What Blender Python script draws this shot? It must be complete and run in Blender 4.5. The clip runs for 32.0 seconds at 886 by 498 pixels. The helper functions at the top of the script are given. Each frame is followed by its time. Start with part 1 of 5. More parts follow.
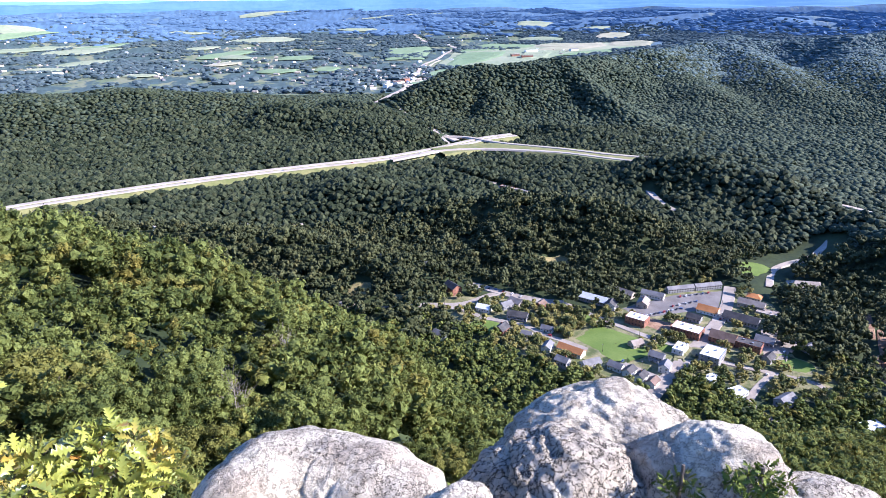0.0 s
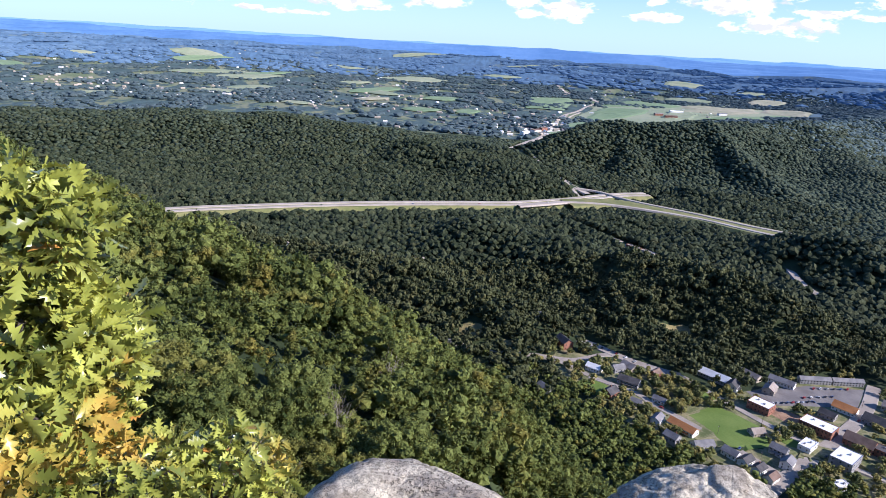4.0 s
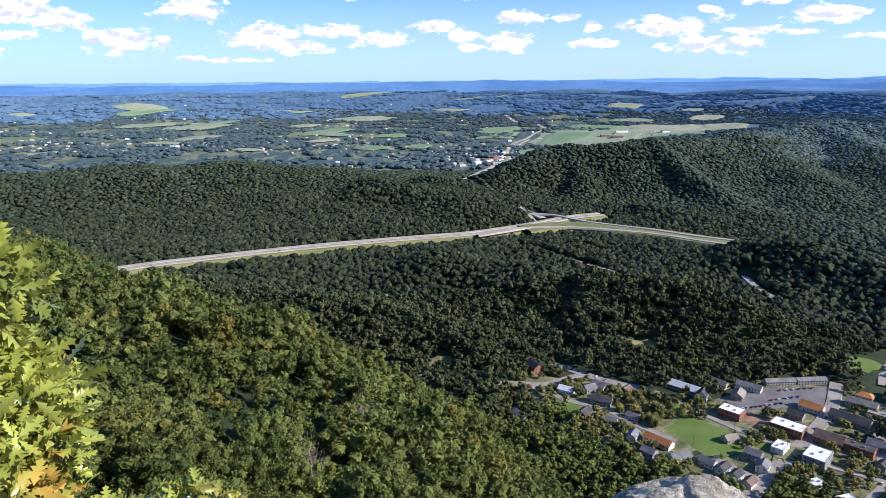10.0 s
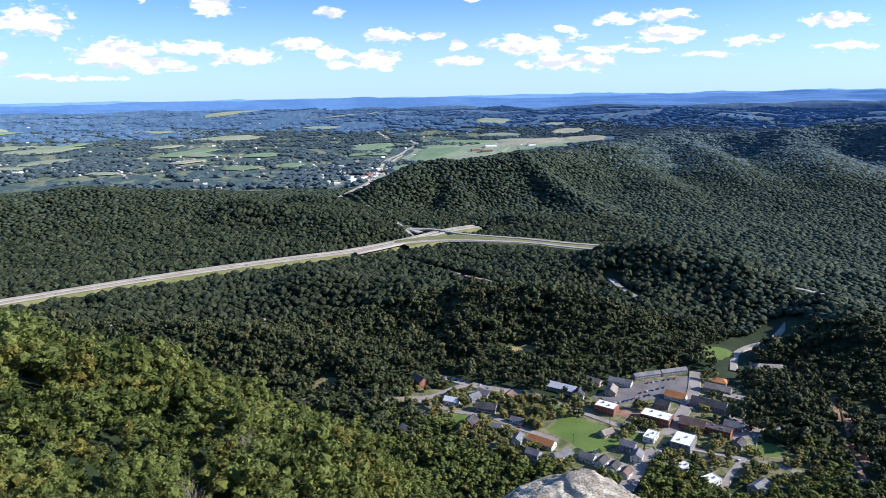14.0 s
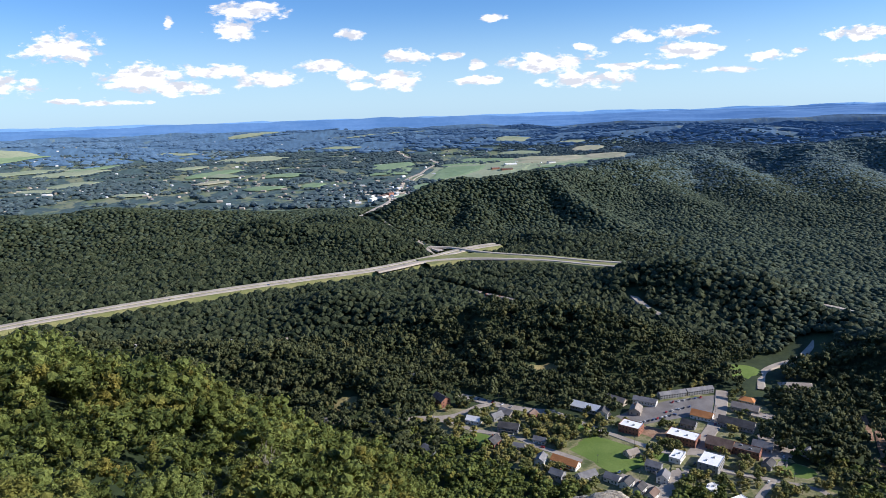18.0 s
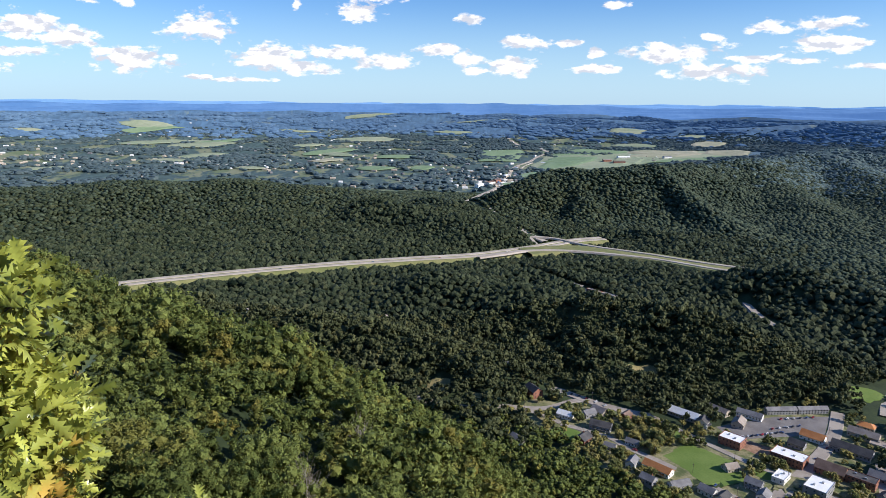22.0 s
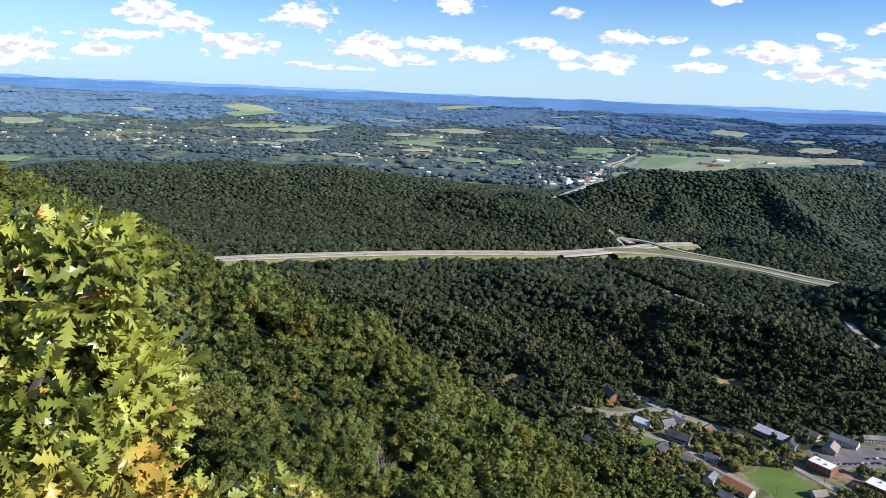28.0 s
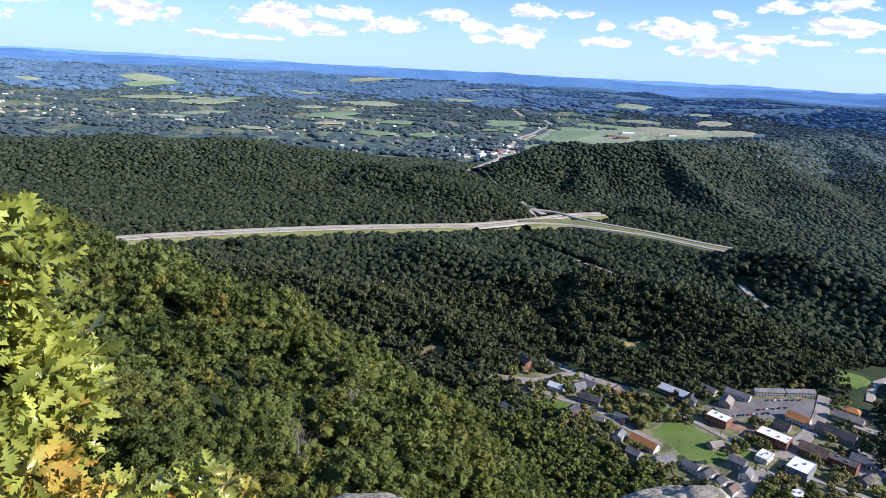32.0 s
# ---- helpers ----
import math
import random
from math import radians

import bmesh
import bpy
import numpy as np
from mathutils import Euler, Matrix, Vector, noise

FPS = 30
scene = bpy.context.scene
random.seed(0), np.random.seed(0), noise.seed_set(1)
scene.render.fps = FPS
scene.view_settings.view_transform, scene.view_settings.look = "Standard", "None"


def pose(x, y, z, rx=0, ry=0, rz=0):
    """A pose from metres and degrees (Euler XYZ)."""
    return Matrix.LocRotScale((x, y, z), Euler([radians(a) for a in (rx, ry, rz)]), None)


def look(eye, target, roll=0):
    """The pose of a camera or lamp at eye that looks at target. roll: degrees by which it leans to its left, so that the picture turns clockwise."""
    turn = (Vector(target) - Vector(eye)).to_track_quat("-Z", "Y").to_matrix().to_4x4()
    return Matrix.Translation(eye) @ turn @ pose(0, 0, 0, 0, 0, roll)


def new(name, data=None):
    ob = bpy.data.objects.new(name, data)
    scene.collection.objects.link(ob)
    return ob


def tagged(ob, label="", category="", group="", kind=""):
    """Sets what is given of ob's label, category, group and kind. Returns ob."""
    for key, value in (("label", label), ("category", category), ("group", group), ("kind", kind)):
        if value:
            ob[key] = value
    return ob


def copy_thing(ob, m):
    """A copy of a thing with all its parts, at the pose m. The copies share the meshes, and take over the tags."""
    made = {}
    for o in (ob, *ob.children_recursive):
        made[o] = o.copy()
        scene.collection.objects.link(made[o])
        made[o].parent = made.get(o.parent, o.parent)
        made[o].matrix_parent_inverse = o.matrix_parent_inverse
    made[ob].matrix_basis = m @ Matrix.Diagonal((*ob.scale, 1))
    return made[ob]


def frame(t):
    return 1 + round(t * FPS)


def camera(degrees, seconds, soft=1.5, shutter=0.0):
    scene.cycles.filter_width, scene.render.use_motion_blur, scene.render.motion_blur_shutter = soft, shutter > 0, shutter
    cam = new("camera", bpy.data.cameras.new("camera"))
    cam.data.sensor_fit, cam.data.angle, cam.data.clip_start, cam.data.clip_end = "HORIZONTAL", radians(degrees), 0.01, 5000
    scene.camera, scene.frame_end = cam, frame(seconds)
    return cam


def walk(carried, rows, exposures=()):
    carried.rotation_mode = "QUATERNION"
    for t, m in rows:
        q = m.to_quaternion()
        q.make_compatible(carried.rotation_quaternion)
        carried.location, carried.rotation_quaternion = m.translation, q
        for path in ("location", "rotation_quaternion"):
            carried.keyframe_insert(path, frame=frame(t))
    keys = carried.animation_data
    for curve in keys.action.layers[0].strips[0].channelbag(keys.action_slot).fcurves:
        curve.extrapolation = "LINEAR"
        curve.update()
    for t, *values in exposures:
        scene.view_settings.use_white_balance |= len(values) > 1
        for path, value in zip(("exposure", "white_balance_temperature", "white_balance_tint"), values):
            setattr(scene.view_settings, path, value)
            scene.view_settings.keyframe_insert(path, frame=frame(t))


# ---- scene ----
HEIGHT = 340.0          # eye above the town in the valley
FOV = 67.13
cam = camera(FOV, 32.0, soft=0.45)
ROWS = [  # seconds, place (x, y and height from the stand), pitch, roll, yaw
    (0.0, 0.029, 0.054, -0.038, -20.88, 0.59, -3.32),
    (0.5, 0.025, 0.052, -0.036, -20.35, 0.56, -2.28),
    (1.0, 0.018, 0.045, -0.029, -19.73, 0.38, -1.13),
    (1.5, 0.012, 0.037, -0.025, -19.09, 0.02, 0.19),
    (2.0, 0.011, 0.032, -0.020, -18.45, -0.59, 1.79),
    (2.5, -0.002, 0.022, -0.013, -17.95, -1.27, 3.60),
    (3.0, -0.009, 0.005, -0.001, -17.59, -1.98, 5.53),
    (3.5, -0.017, -0.014, 0.011, -17.28, -2.47, 7.40),
    (5.5, 0.000, 0.033, -0.019, -17.96, -4.44, 10.65),
    (6.0, 0.012, 0.053, -0.035, -18.40, -4.55, 9.67),
    (6.5, 0.016, 0.060, -0.039, -18.78, -4.69, 8.74),
    (7.0, 0.016, 0.051, -0.033, -18.98, -4.53, 7.94),
    (7.5, 0.018, 0.056, -0.034, -18.82, -4.08, 7.39),
    (8.0, 0.029, 0.062, -0.039, -18.39, -3.03, 6.92),
    (8.5, 0.027, 0.056, -0.032, -17.66, -1.89, 6.47),
    (9.0, 0.028, 0.057, -0.032, -16.58, -0.86, 6.08),
    (9.5, 0.026, 0.053, -0.030, -15.29, -0.08, 5.35),
    (10.0, 0.024, 0.039, -0.021, -14.37, 0.46, 4.24),
    (10.5, 0.029, 0.021, -0.012, -13.52, 1.02, 2.40),
    (11.0, 0.029, 0.011, -0.009, -13.09, 1.32, 0.33),
    (11.5, 0.031, 0.005, -0.007, -12.87, 1.49, -1.48),
    (12.0, 0.024, 0.002, -0.001, -12.88, 1.23, -2.88),
    (12.5, 0.027, -0.010, 0.005, -13.06, 1.08, -4.12),
    (13.0, 0.024, -0.021, 0.010, -13.18, 1.00, -5.13),
    (13.5, 0.024, -0.030, 0.018, -13.21, 0.87, -5.95),
    (14.0, 0.019, -0.041, 0.024, -13.11, 0.91, -6.55),
    (14.5, 0.016, -0.045, 0.027, -12.96, 1.02, -6.95),
    (16.5, 0.014, -0.053, 0.031, -12.05, 1.58, -7.15),
    (17.0, 0.011, -0.053, 0.033, -11.79, 1.66, -6.49),
    (17.5, 0.009, -0.058, 0.039, -11.60, 1.73, -5.72),
    (18.0, 0.001, -0.059, 0.038, -11.50, 1.69, -4.89),
    (18.5, 0.003, -0.056, 0.035, -11.42, 1.62, -3.91),
    (19.0, 0.003, -0.052, 0.034, -11.48, 1.50, -3.16),
    (19.5, -0.000, -0.050, 0.030, -11.72, 1.33, -2.64),
    (20.0, 0.002, -0.049, 0.025, -11.97, 1.22, -2.08),
    (20.5, 0.002, -0.035, 0.018, -12.28, 0.88, -0.77),
    (21.0, 0.005, -0.017, 0.010, -12.54, 0.58, 0.78),
    (21.5, 0.014, -0.002, 0.003, -12.55, 0.11, 2.55),
    (22.0, 0.011, -0.016, 0.005, -12.54, -0.54, 4.57),
    (22.5, 0.018, -0.025, 0.002, -12.64, -1.25, 6.17),
    (23.0, 0.019, -0.038, 0.009, -12.60, -1.80, 7.34),
    (23.5, 0.013, -0.049, 0.015, -12.44, -2.12, 8.89),
    (24.0, 0.003, -0.043, 0.015, -12.22, -2.18, 10.12),
    (24.5, 0.007, -0.037, 0.013, -12.02, -2.17, 11.45),
    (25.0, -0.001, -0.048, 0.023, -11.71, -1.99, 12.54),
    (25.5, -0.011, -0.053, 0.017, -11.38, -1.64, 13.51),
    (27.5, -0.033, -0.002, 0.005, -12.32, -1.93, 12.66),
    (28.0, -0.031, 0.026, -0.004, -13.32, -2.43, 12.31),
    (28.5, -0.036, 0.050, -0.014, -14.06, -2.77, 12.13),
    (29.0, -0.070, 0.040, -0.005, -14.61, -2.89, 12.20),
    (29.5, -0.091, 0.029, 0.006, -14.89, -2.47, 11.66),
    (30.0, -0.090, 0.026, -0.001, -15.01, -1.89, 10.83),
    (30.5, -0.089, 0.037, -0.002, -15.19, -1.64, 9.39),
    (31.0, -0.096, 0.054, -0.005, -15.34, -2.11, 7.77),
    (31.5, -0.094, 0.046, -0.001, -15.23, -2.66, 6.14),
    (32.0, -0.083, 0.053, -0.004, -15.24, -3.03, 5.04),
]
walk(cam, [(t, pose(px, py, HEIGHT + pz, 90 + p, r, y)) for t, px, py, pz, p, r, y in ROWS],
     exposures=[(0, 1.34, 5950, 25), (1, 1.12, 6000, 24), (2, 0.84, 6050, 23), (3, 0.71, 6200, 22), (5, 0.60, 6100, 22), (6, 0.64, 6000, 22), (7, 0.80, 5950, 23), (8, 0.72, 6000, 21),
                (9, 0.62, 6180, 18), (10, 0.48, 6230, 16), (11, 0.42, 6280, 14), (13, 0.48, 6180, 16), (14, 0.53, 6180, 16), (17, 0.40, 6430, 14), (19, 0.34, 6480, 14), (25, 0.33, 6530, 13), (29, 0.44, 6480, 14), (32, 0.50, 6230, 17)])

# ---- light: sun from the right and a little behind, blue sky with cumulus ----
SUN_AZ, SUN_EL = 101.0, 29.5     # degrees clockwise from straight ahead, above the horizon


def math_node(nt, operation, a, b=0.0, c=None, clamp=False):
    n = nt.nodes.new("ShaderNodeMath")
    n.operation, n.use_clamp = operation, clamp
    for socket, value in zip(n.inputs, (a, b, c)):
        if value is None:
            continue
        if isinstance(value, (int, float)):
            socket.default_value = value
        else:
            nt.links.new(value, socket)
    return n.outputs[0]


def vec_node(nt, operation, a, b=(0, 0, 0)):
    n = nt.nodes.new("ShaderNodeVectorMath")
    n.operation = operation
    for socket, value in zip(n.inputs, (a, b)):
        if isinstance(value, tuple):
            socket.default_value = value
        else:
            nt.links.new(value, socket)
    return n.outputs["Value"] if operation in ("LENGTH", "DOT_PRODUCT") else n.outputs[0]


def noise_node(nt, vector, scale, detail=3.0, rough=0.55):
    n = nt.nodes.new("ShaderNodeTexNoise")
    n.inputs["Scale"].default_value, n.inputs["Detail"].default_value = scale, detail
    n.inputs["Roughness"].default_value = rough
    if vector is not None:
        nt.links.new(vector, n.inputs["Vector"])
    return n.outputs["Fac"]


def mix_node(nt, fac, a, b, blend="MIX"):
    n = nt.nodes.new("ShaderNodeMix")
    n.data_type, n.blend_type = "RGBA", blend
    for socket, value in zip((n.inputs[0], n.inputs[6], n.inputs[7]), (fac, a, b)):
        if isinstance(value, (int, float)):
            socket.default_value = value
        elif isinstance(value, tuple):
            socket.default_value = (*value, 1.0)
        else:
            nt.links.new(value, socket)
    return n.outputs[2]


def ramp_node(nt, fac, lo, hi, a=0.0, b=1.0):
    n = nt.nodes.new("ShaderNodeMapRange")
    n.interpolation_type = "SMOOTHSTEP"
    for socket, value in zip(n.inputs, (fac, lo, hi, a, b)):
        if isinstance(value, (int, float)):
            socket.default_value = value
        else:
            nt.links.new(value, socket)
    return n.outputs[0]


world = bpy.data.worlds.new("sky")
scene.world = world
world.use_nodes = True
nt = world.node_tree
nt.nodes.clear()
sky = nt.nodes.new("ShaderNodeTexSky")
sky.sky_type, sky.sun_disc = "NISHITA", False
sky.sun_elevation, sky.sun_rotation = radians(SUN_EL), radians(SUN_AZ)
sky.altitude, sky.air_density, sky.dust_density, sky.ozone_density = 700.0, 1.0, 0.9, 2.0
way = nt.nodes.new("ShaderNodeTexCoord").outputs["Generated"]
split = nt.nodes.new("ShaderNodeSeparateXYZ")
nt.links.new(way, split.inputs[0])
ahead = math_node(nt, "MAXIMUM", split.outputs[1], 0.02)
flat = nt.nodes.new("ShaderNodeCombineXYZ")
nt.links.new(math_node(nt, "DIVIDE", split.outputs[0], ahead), flat.inputs[0])
nt.links.new(math_node(nt, "DIVIDE", split.outputs[2], ahead), flat.inputs[1])
plane = flat.outputs[0]

CLOUDS = [  # one row a bank: (across, up, half length, half height) on a plane one unit ahead
    "-1.023 .042 .086 .027, -.940 .048 .071 .024, -.715 .109 .063 .023, -.654 .092 .061 .018, -.554 .062 .069 .020, -.750 .070 .086 .009",
    "-.806 .046 .066 .011, -.442 .107 .063 .019, -.336 .066 .063 .022, -.281 .049 .053 .012, -.238 .070 .044 .012, -.160 .058 .043 .011",
    "-.205 .131 .035 .019, -.181 .151 .052 .012, -.044 .115 .021 .007, -.090 .073 .034 .010, -.044 .060 .026 .014, -.035 .045 .021 .007",
    ".020 .053 .039 .015, .037 .084 .034 .011, .102 .082 .019 .006, .139 .070 .017 .008, .139 .047 .043 .007, .245 .072 .075 .016",
    ".295 .092 .020 .006, .301 .046 .067 .013, .369 .106 .034 .012, .354 .062 .041 .006, -.611 .145 .018 .008, -.552 .145 .014 .010",
    ".447 .111 .056 .011, .462 .086 .061 .013, .583 .073 .040 .008, .725 .104 .053 .011, .415 .060 .042 .005, .628 .079 .020 .005",
    "-.294 .137 .007 .011, .160 .132 .019 .006, -.381 .029 .046 .004, -.448 .032 .028 .004, .513 .053 .048 .005, .748 .067 .053 .009",
]
ragged = vec_node(nt, "MULTIPLY", plane, (1.0, 2.2, 1.0))
puff = noise_node(nt, ragged, 42.0, 5.0, 0.6)
wisp = noise_node(nt, ragged, 15.0, 3.0, 0.55)
lump = math_node(nt, "ADD", math_node(nt, "MULTIPLY", puff, 3.4), math_node(nt, "MULTIPLY", wisp, 2.4))
thick, under = None, None
for row in CLOUDS:
    for item in row.split(","):
        u, v, a, b = (float(q) for q in item.split())
        off = vec_node(nt, "MULTIPLY", vec_node(nt, "SUBTRACT", plane, (u, v - b * 0.25, 0.0)), (0.8 / a, 0.8 / b, 0.0))
        deep = math_node(nt, "SUBTRACT", 1.0, vec_node(nt, "LENGTH", off))
        thick = deep if thick is None else math_node(nt, "MAXIMUM", thick, deep)
# loose cloud beyond the banks, above and behind
cover = math_node(nt, "ADD", math_node(nt, "MULTIPLY", math_node(nt, "MAXIMUM", thick, -0.9), 1.7), math_node(nt, "SUBTRACT", lump, 3.15))
cloud = ramp_node(nt, cover, 0.0, 0.7)
grey = ramp_node(nt, math_node(nt, "SUBTRACT", noise_node(nt, vec_node(nt, "ADD", ragged, (0.0, 0.018, 0.0)), 30.0, 4.0), noise_node(nt, ragged, 30.0, 4.0)), -0.03, 0.12)
white = mix_node(nt, grey, (11.0, 10.9, 10.8), (6.6, 7.0, 7.8))
up = math_node(nt, "MAXIMUM", split.outputs[2], 0.0)
haze = math_node(nt, "MULTIPLY", ramp_node(nt, up, 0.0, 0.16, 1.0, 0.0), 0.66)
tinted = mix_node(nt, 1.0, sky.outputs[0], (0.60, 1.0, 1.48), "MULTIPLY")
clear = mix_node(nt, haze, tinted, (6.0, 8.4, 10.2))
painted = mix_node(nt, math_node(nt, "MULTIPLY", cloud, 0.95), clear, white)
background = nt.nodes.new("ShaderNodeBackground")
background.inputs["Strength"].default_value = 0.086
nt.links.new(painted, background.inputs["Color"])
nt.links.new(background.outputs[0], nt.nodes.new("ShaderNodeOutputWorld").inputs[0])

sun = new("sun", bpy.data.lights.new("sun", "SUN"))
sun.data.energy, sun.data.angle, sun.data.color = 5.0, radians(0.53), (1.0, 0.95, 0.86)
sun.matrix_world = look((900, 0, 900), (900 - math.sin(radians(SUN_AZ)), -math.cos(radians(SUN_AZ)),
                                        900 - math.tan(radians(SUN_EL))))

# ---- the lie of the land (metres; x right, y ahead, z above the town) ----
def smooth(a, b, v):
    t = np.clip((v - a) / (b - a), 0, 1)
    return t * t * (3 - 2 * t)


def lattice(ix, iy, seed):
    h = np.sin(ix * 127.1 + iy * 311.7 + seed * 74.7) * 43758.5453
    return h - np.floor(h)


def bumps(x, y, size, seed=0, octaves=3):
    """Rolling noise between -1 and 1."""
    total, amp, norm = 0.0, 1.0, 0.0
    for k in range(octaves):
        u, v = x / size, y / size
        iu, iv = np.floor(u), np.floor(v)
        fu, fv = u - iu, v - iv
        fu, fv = fu * fu * (3 - 2 * fu), fv * fv * (3 - 2 * fv)
        a, b = lattice(iu, iv, seed + k), lattice(iu + 1, iv, seed + k)
        c, d = lattice(iu, iv + 1, seed + k), lattice(iu + 1, iv + 1, seed + k)
        total = total + amp * ((a * (1 - fu) + b * fu) * (1 - fv) + (c * (1 - fu) + d * fu) * fv)
        norm += amp
        amp, size = amp * 0.5, size * 0.47
    return 2 * total / norm - 1


def to_line(x, y, points):
    """Distance to a line of points (x, y, value), and the value there."""
    best, value = np.full(np.shape(x), 1e9), np.zeros(np.shape(x))
    for (ax, ay, av), (bx, by, bv) in zip(points[:-1], points[1:]):
        dx, dy = bx - ax, by - ay
        t = np.clip(((x - ax) * dx + (y - ay) * dy) / (dx * dx + dy * dy), 0, 1)
        d = np.hypot(x - ax - t * dx, y - ay - t * dy)
        near = d < best
        best, value = np.where(near, d, best), np.where(near, av + t * (bv - av), value)
    return best, value


# ridges: crest line (x, y, height above the valley), half width
RIDGES = [
    ([(-90, 1076, 36), (37, 1009, 43), (119, 953, 39), (179, 913, 42), (266, 865, 48), (329, 816, 35), (370, 765, 16), (380, 715, 3)], 62),     # wooded hill behind the town
    ([(141, 934, 44), (146, 863, 30), (154, 800, 13), (157, 733, 2)], 42),     # its nose towards the town
    ([(-430, 791, 79), (-282, 812, 61), (-149, 817, 46), (-44, 789, 27), (24, 755, 14), (45, 724, 2)], 50),     # low spur by the road
    ([(-1338, 1553, 77), (-1070, 1748, 77), (-706, 1871, 76), (-447, 1847, 55), (-197, 1789, 35)], 300),     # long hill beyond the highway
    ([(-179, 1771, 59), (-73, 1668, 53), (-4, 1575, 32), (36, 1500, 16)], 80),     # its end at the gap
    ([(-320, 1670, 61), (-152, 1613, 50), (-69, 1528, 37), (-18, 1460, 20)], 95),
    ([(-224, 1766, 34), (-111, 1556, 2), (-81, 1448, 2)], 60),     # rib of its near side
    ([(-42, 1850, 33), (81, 1948, 89), (189, 2041, 99), (352, 2070, 95)], 125),     # long ridge on the far side of the gap
    ([(352, 2070, 95), (449, 2103, 121), (692, 2298, 113), (942, 2530, 107), (1154, 2769, 115), (1428, 2975, 127), (1620, 2875, 113), (1831, 2745, 127), (2011, 2742, 148), (2168, 2619, 166)], 205),
    ([(233, 2047, 93), (247, 1884, 57), (231, 1735, 22), (203, 1617, 2)], 62),     # its spurs
    ([(485, 2064, 111), (520, 1921, 72), (565, 1762, 38), (600, 1591, 5), (610, 1436, 2), (612, 1347, 2)], 64),
    ([(925, 2483, 91), (893, 2228, 57), (881, 1884, 24), (850, 1586, 4), (810, 1333, 2), (770, 1145, 2)], 140),
    ([(1386, 2884, 109), (1280, 2377, 63), (1183, 1914, 32), (1091, 1556, 2), (986, 1285, 2), (898, 1100, 2)], 170),
    ([(1778, 2661, 108), (1521, 2109, 61), (1391, 1705, 27), (1224, 1320, 2)], 200),
    ([(382, 1180, 5), (417, 1157, 22), (456, 1121, 38), (517, 1072, 49), (575, 1007, 43), (601, 933, 22), (612, 878, 9)], 60),     # lower hill before it
    ([(337, 1099, 2), (417, 1040, 2), (482, 967, 2), (519, 913, 2)], 50),     # knoll above the curving lane
    ([(254, 1580, 2), (339, 1584, 20), (409, 1526, 23), (449, 1431, 3)], 50),     # knob by the junction
    ([(645, 828, 31), (614, 725, 41)], 55),     # shoulder beyond the earth bank
    ([(2300, 4200, 40), (3000, 3900, 60), (4200, 4500, 70)], 600),
]
FLAT = [(149, 644, 95), (298, 630, 125), (69, 694, 75), (249, 565, 120), (343, 695, 85), (348, 551, 80)]   # level ground of the town


HIGHWAY = [(-767, 933), (-603, 1054), (-537, 1095), (-426, 1158), (-296, 1223), (-148, 1284), (-50, 1322), (22, 1367), (94, 1422), (178, 1497), (250, 1535)]
BRANCH = [(-30, 1299), (18, 1334), (79, 1375), (175, 1380), (311, 1333), (409, 1264), (452, 1238), (481, 1225)]
EASED = [(px, py, 0) for px, py in HIGHWAY], [(px, py, 0) for px, py in BRANCH]      # graded ground under the highway


def mountainside(x, y):
    """The slope that falls from the overlook to the valley."""
    g = np.interp(y, [-400, -2, 1.5, 12, 30, 87, 134, 151, 202, 226, 299, 438, 520],
                  [420, 339, 316, 280, 268, 263, 259, 252, 221, 198, 147, 50, -20])
    side = np.where(x < 0, -0.35 * x, -0.10 * x) - 34 * smooth(-12, 30, x) * smooth(40, 190, y)
    side = np.where(y < 0, 0, side * smooth(2, 40, np.hypot(x, y)))
    return g + np.clip(side, -120, 60)


def land(x, y):
    x, y = np.asarray(x, float), np.asarray(y, float)
    r = np.hypot(x, y)
    base = 22 * smooth(760, 1250, r) + 0.0 * x
    hill = np.zeros_like(base)
    for points, width in RIDGES:
        d, h = to_line(x, y, points)
        hill = hill + (h * np.exp(-(d / width) ** 2)) ** 5
    hill = hill ** 0.2
    level = np.zeros_like(base)
    for cx, cy, w in FLAT:
        level = np.maximum(level, np.exp(-((np.hypot(x - cx, y - cy) / w) ** 4)))
    rough = (bumps(x, y, 130, 3) * (4 + 5 * smooth(780, 1000, r) * (1 - smooth(1350, 1700, r)) + 0.10 * hill) + bumps(x * 0.8 + y * 0.6, (y * 0.8 - x * 0.6) * 0.45, 260, 41, 2) * (2 + 0.09 * hill)) * (1 - level)
    rough = rough + bumps(x, y, 900, 5) * 12 * smooth(2300, 4200, r)
    far = smooth(4500, 8000, r) * (45 + 110 * bumps(x, y, 1700, 9, 4)) + smooth(11000, 25000, r) * (95 + 165 * bumps(x, y, 5200, 12, 4))
    z = (base + hill + rough + far) * (1 - level) + 2.0 * level
    for line in EASED:
        d, _ = to_line(x, y, line)
        ease = (1 - smooth(34, 95, d)) * smooth(1000, 1100, r)
        z = z * (1 - ease) + 21.0 * ease
    slope = mountainside(x, y) + bumps(x, y, 60, 21) * 6 * smooth(20, 80, r)
    k = 14.0
    return np.where(y < 560, np.logaddexp(z / k, slope / k) * k - k * 0.2, z)


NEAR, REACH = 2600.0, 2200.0


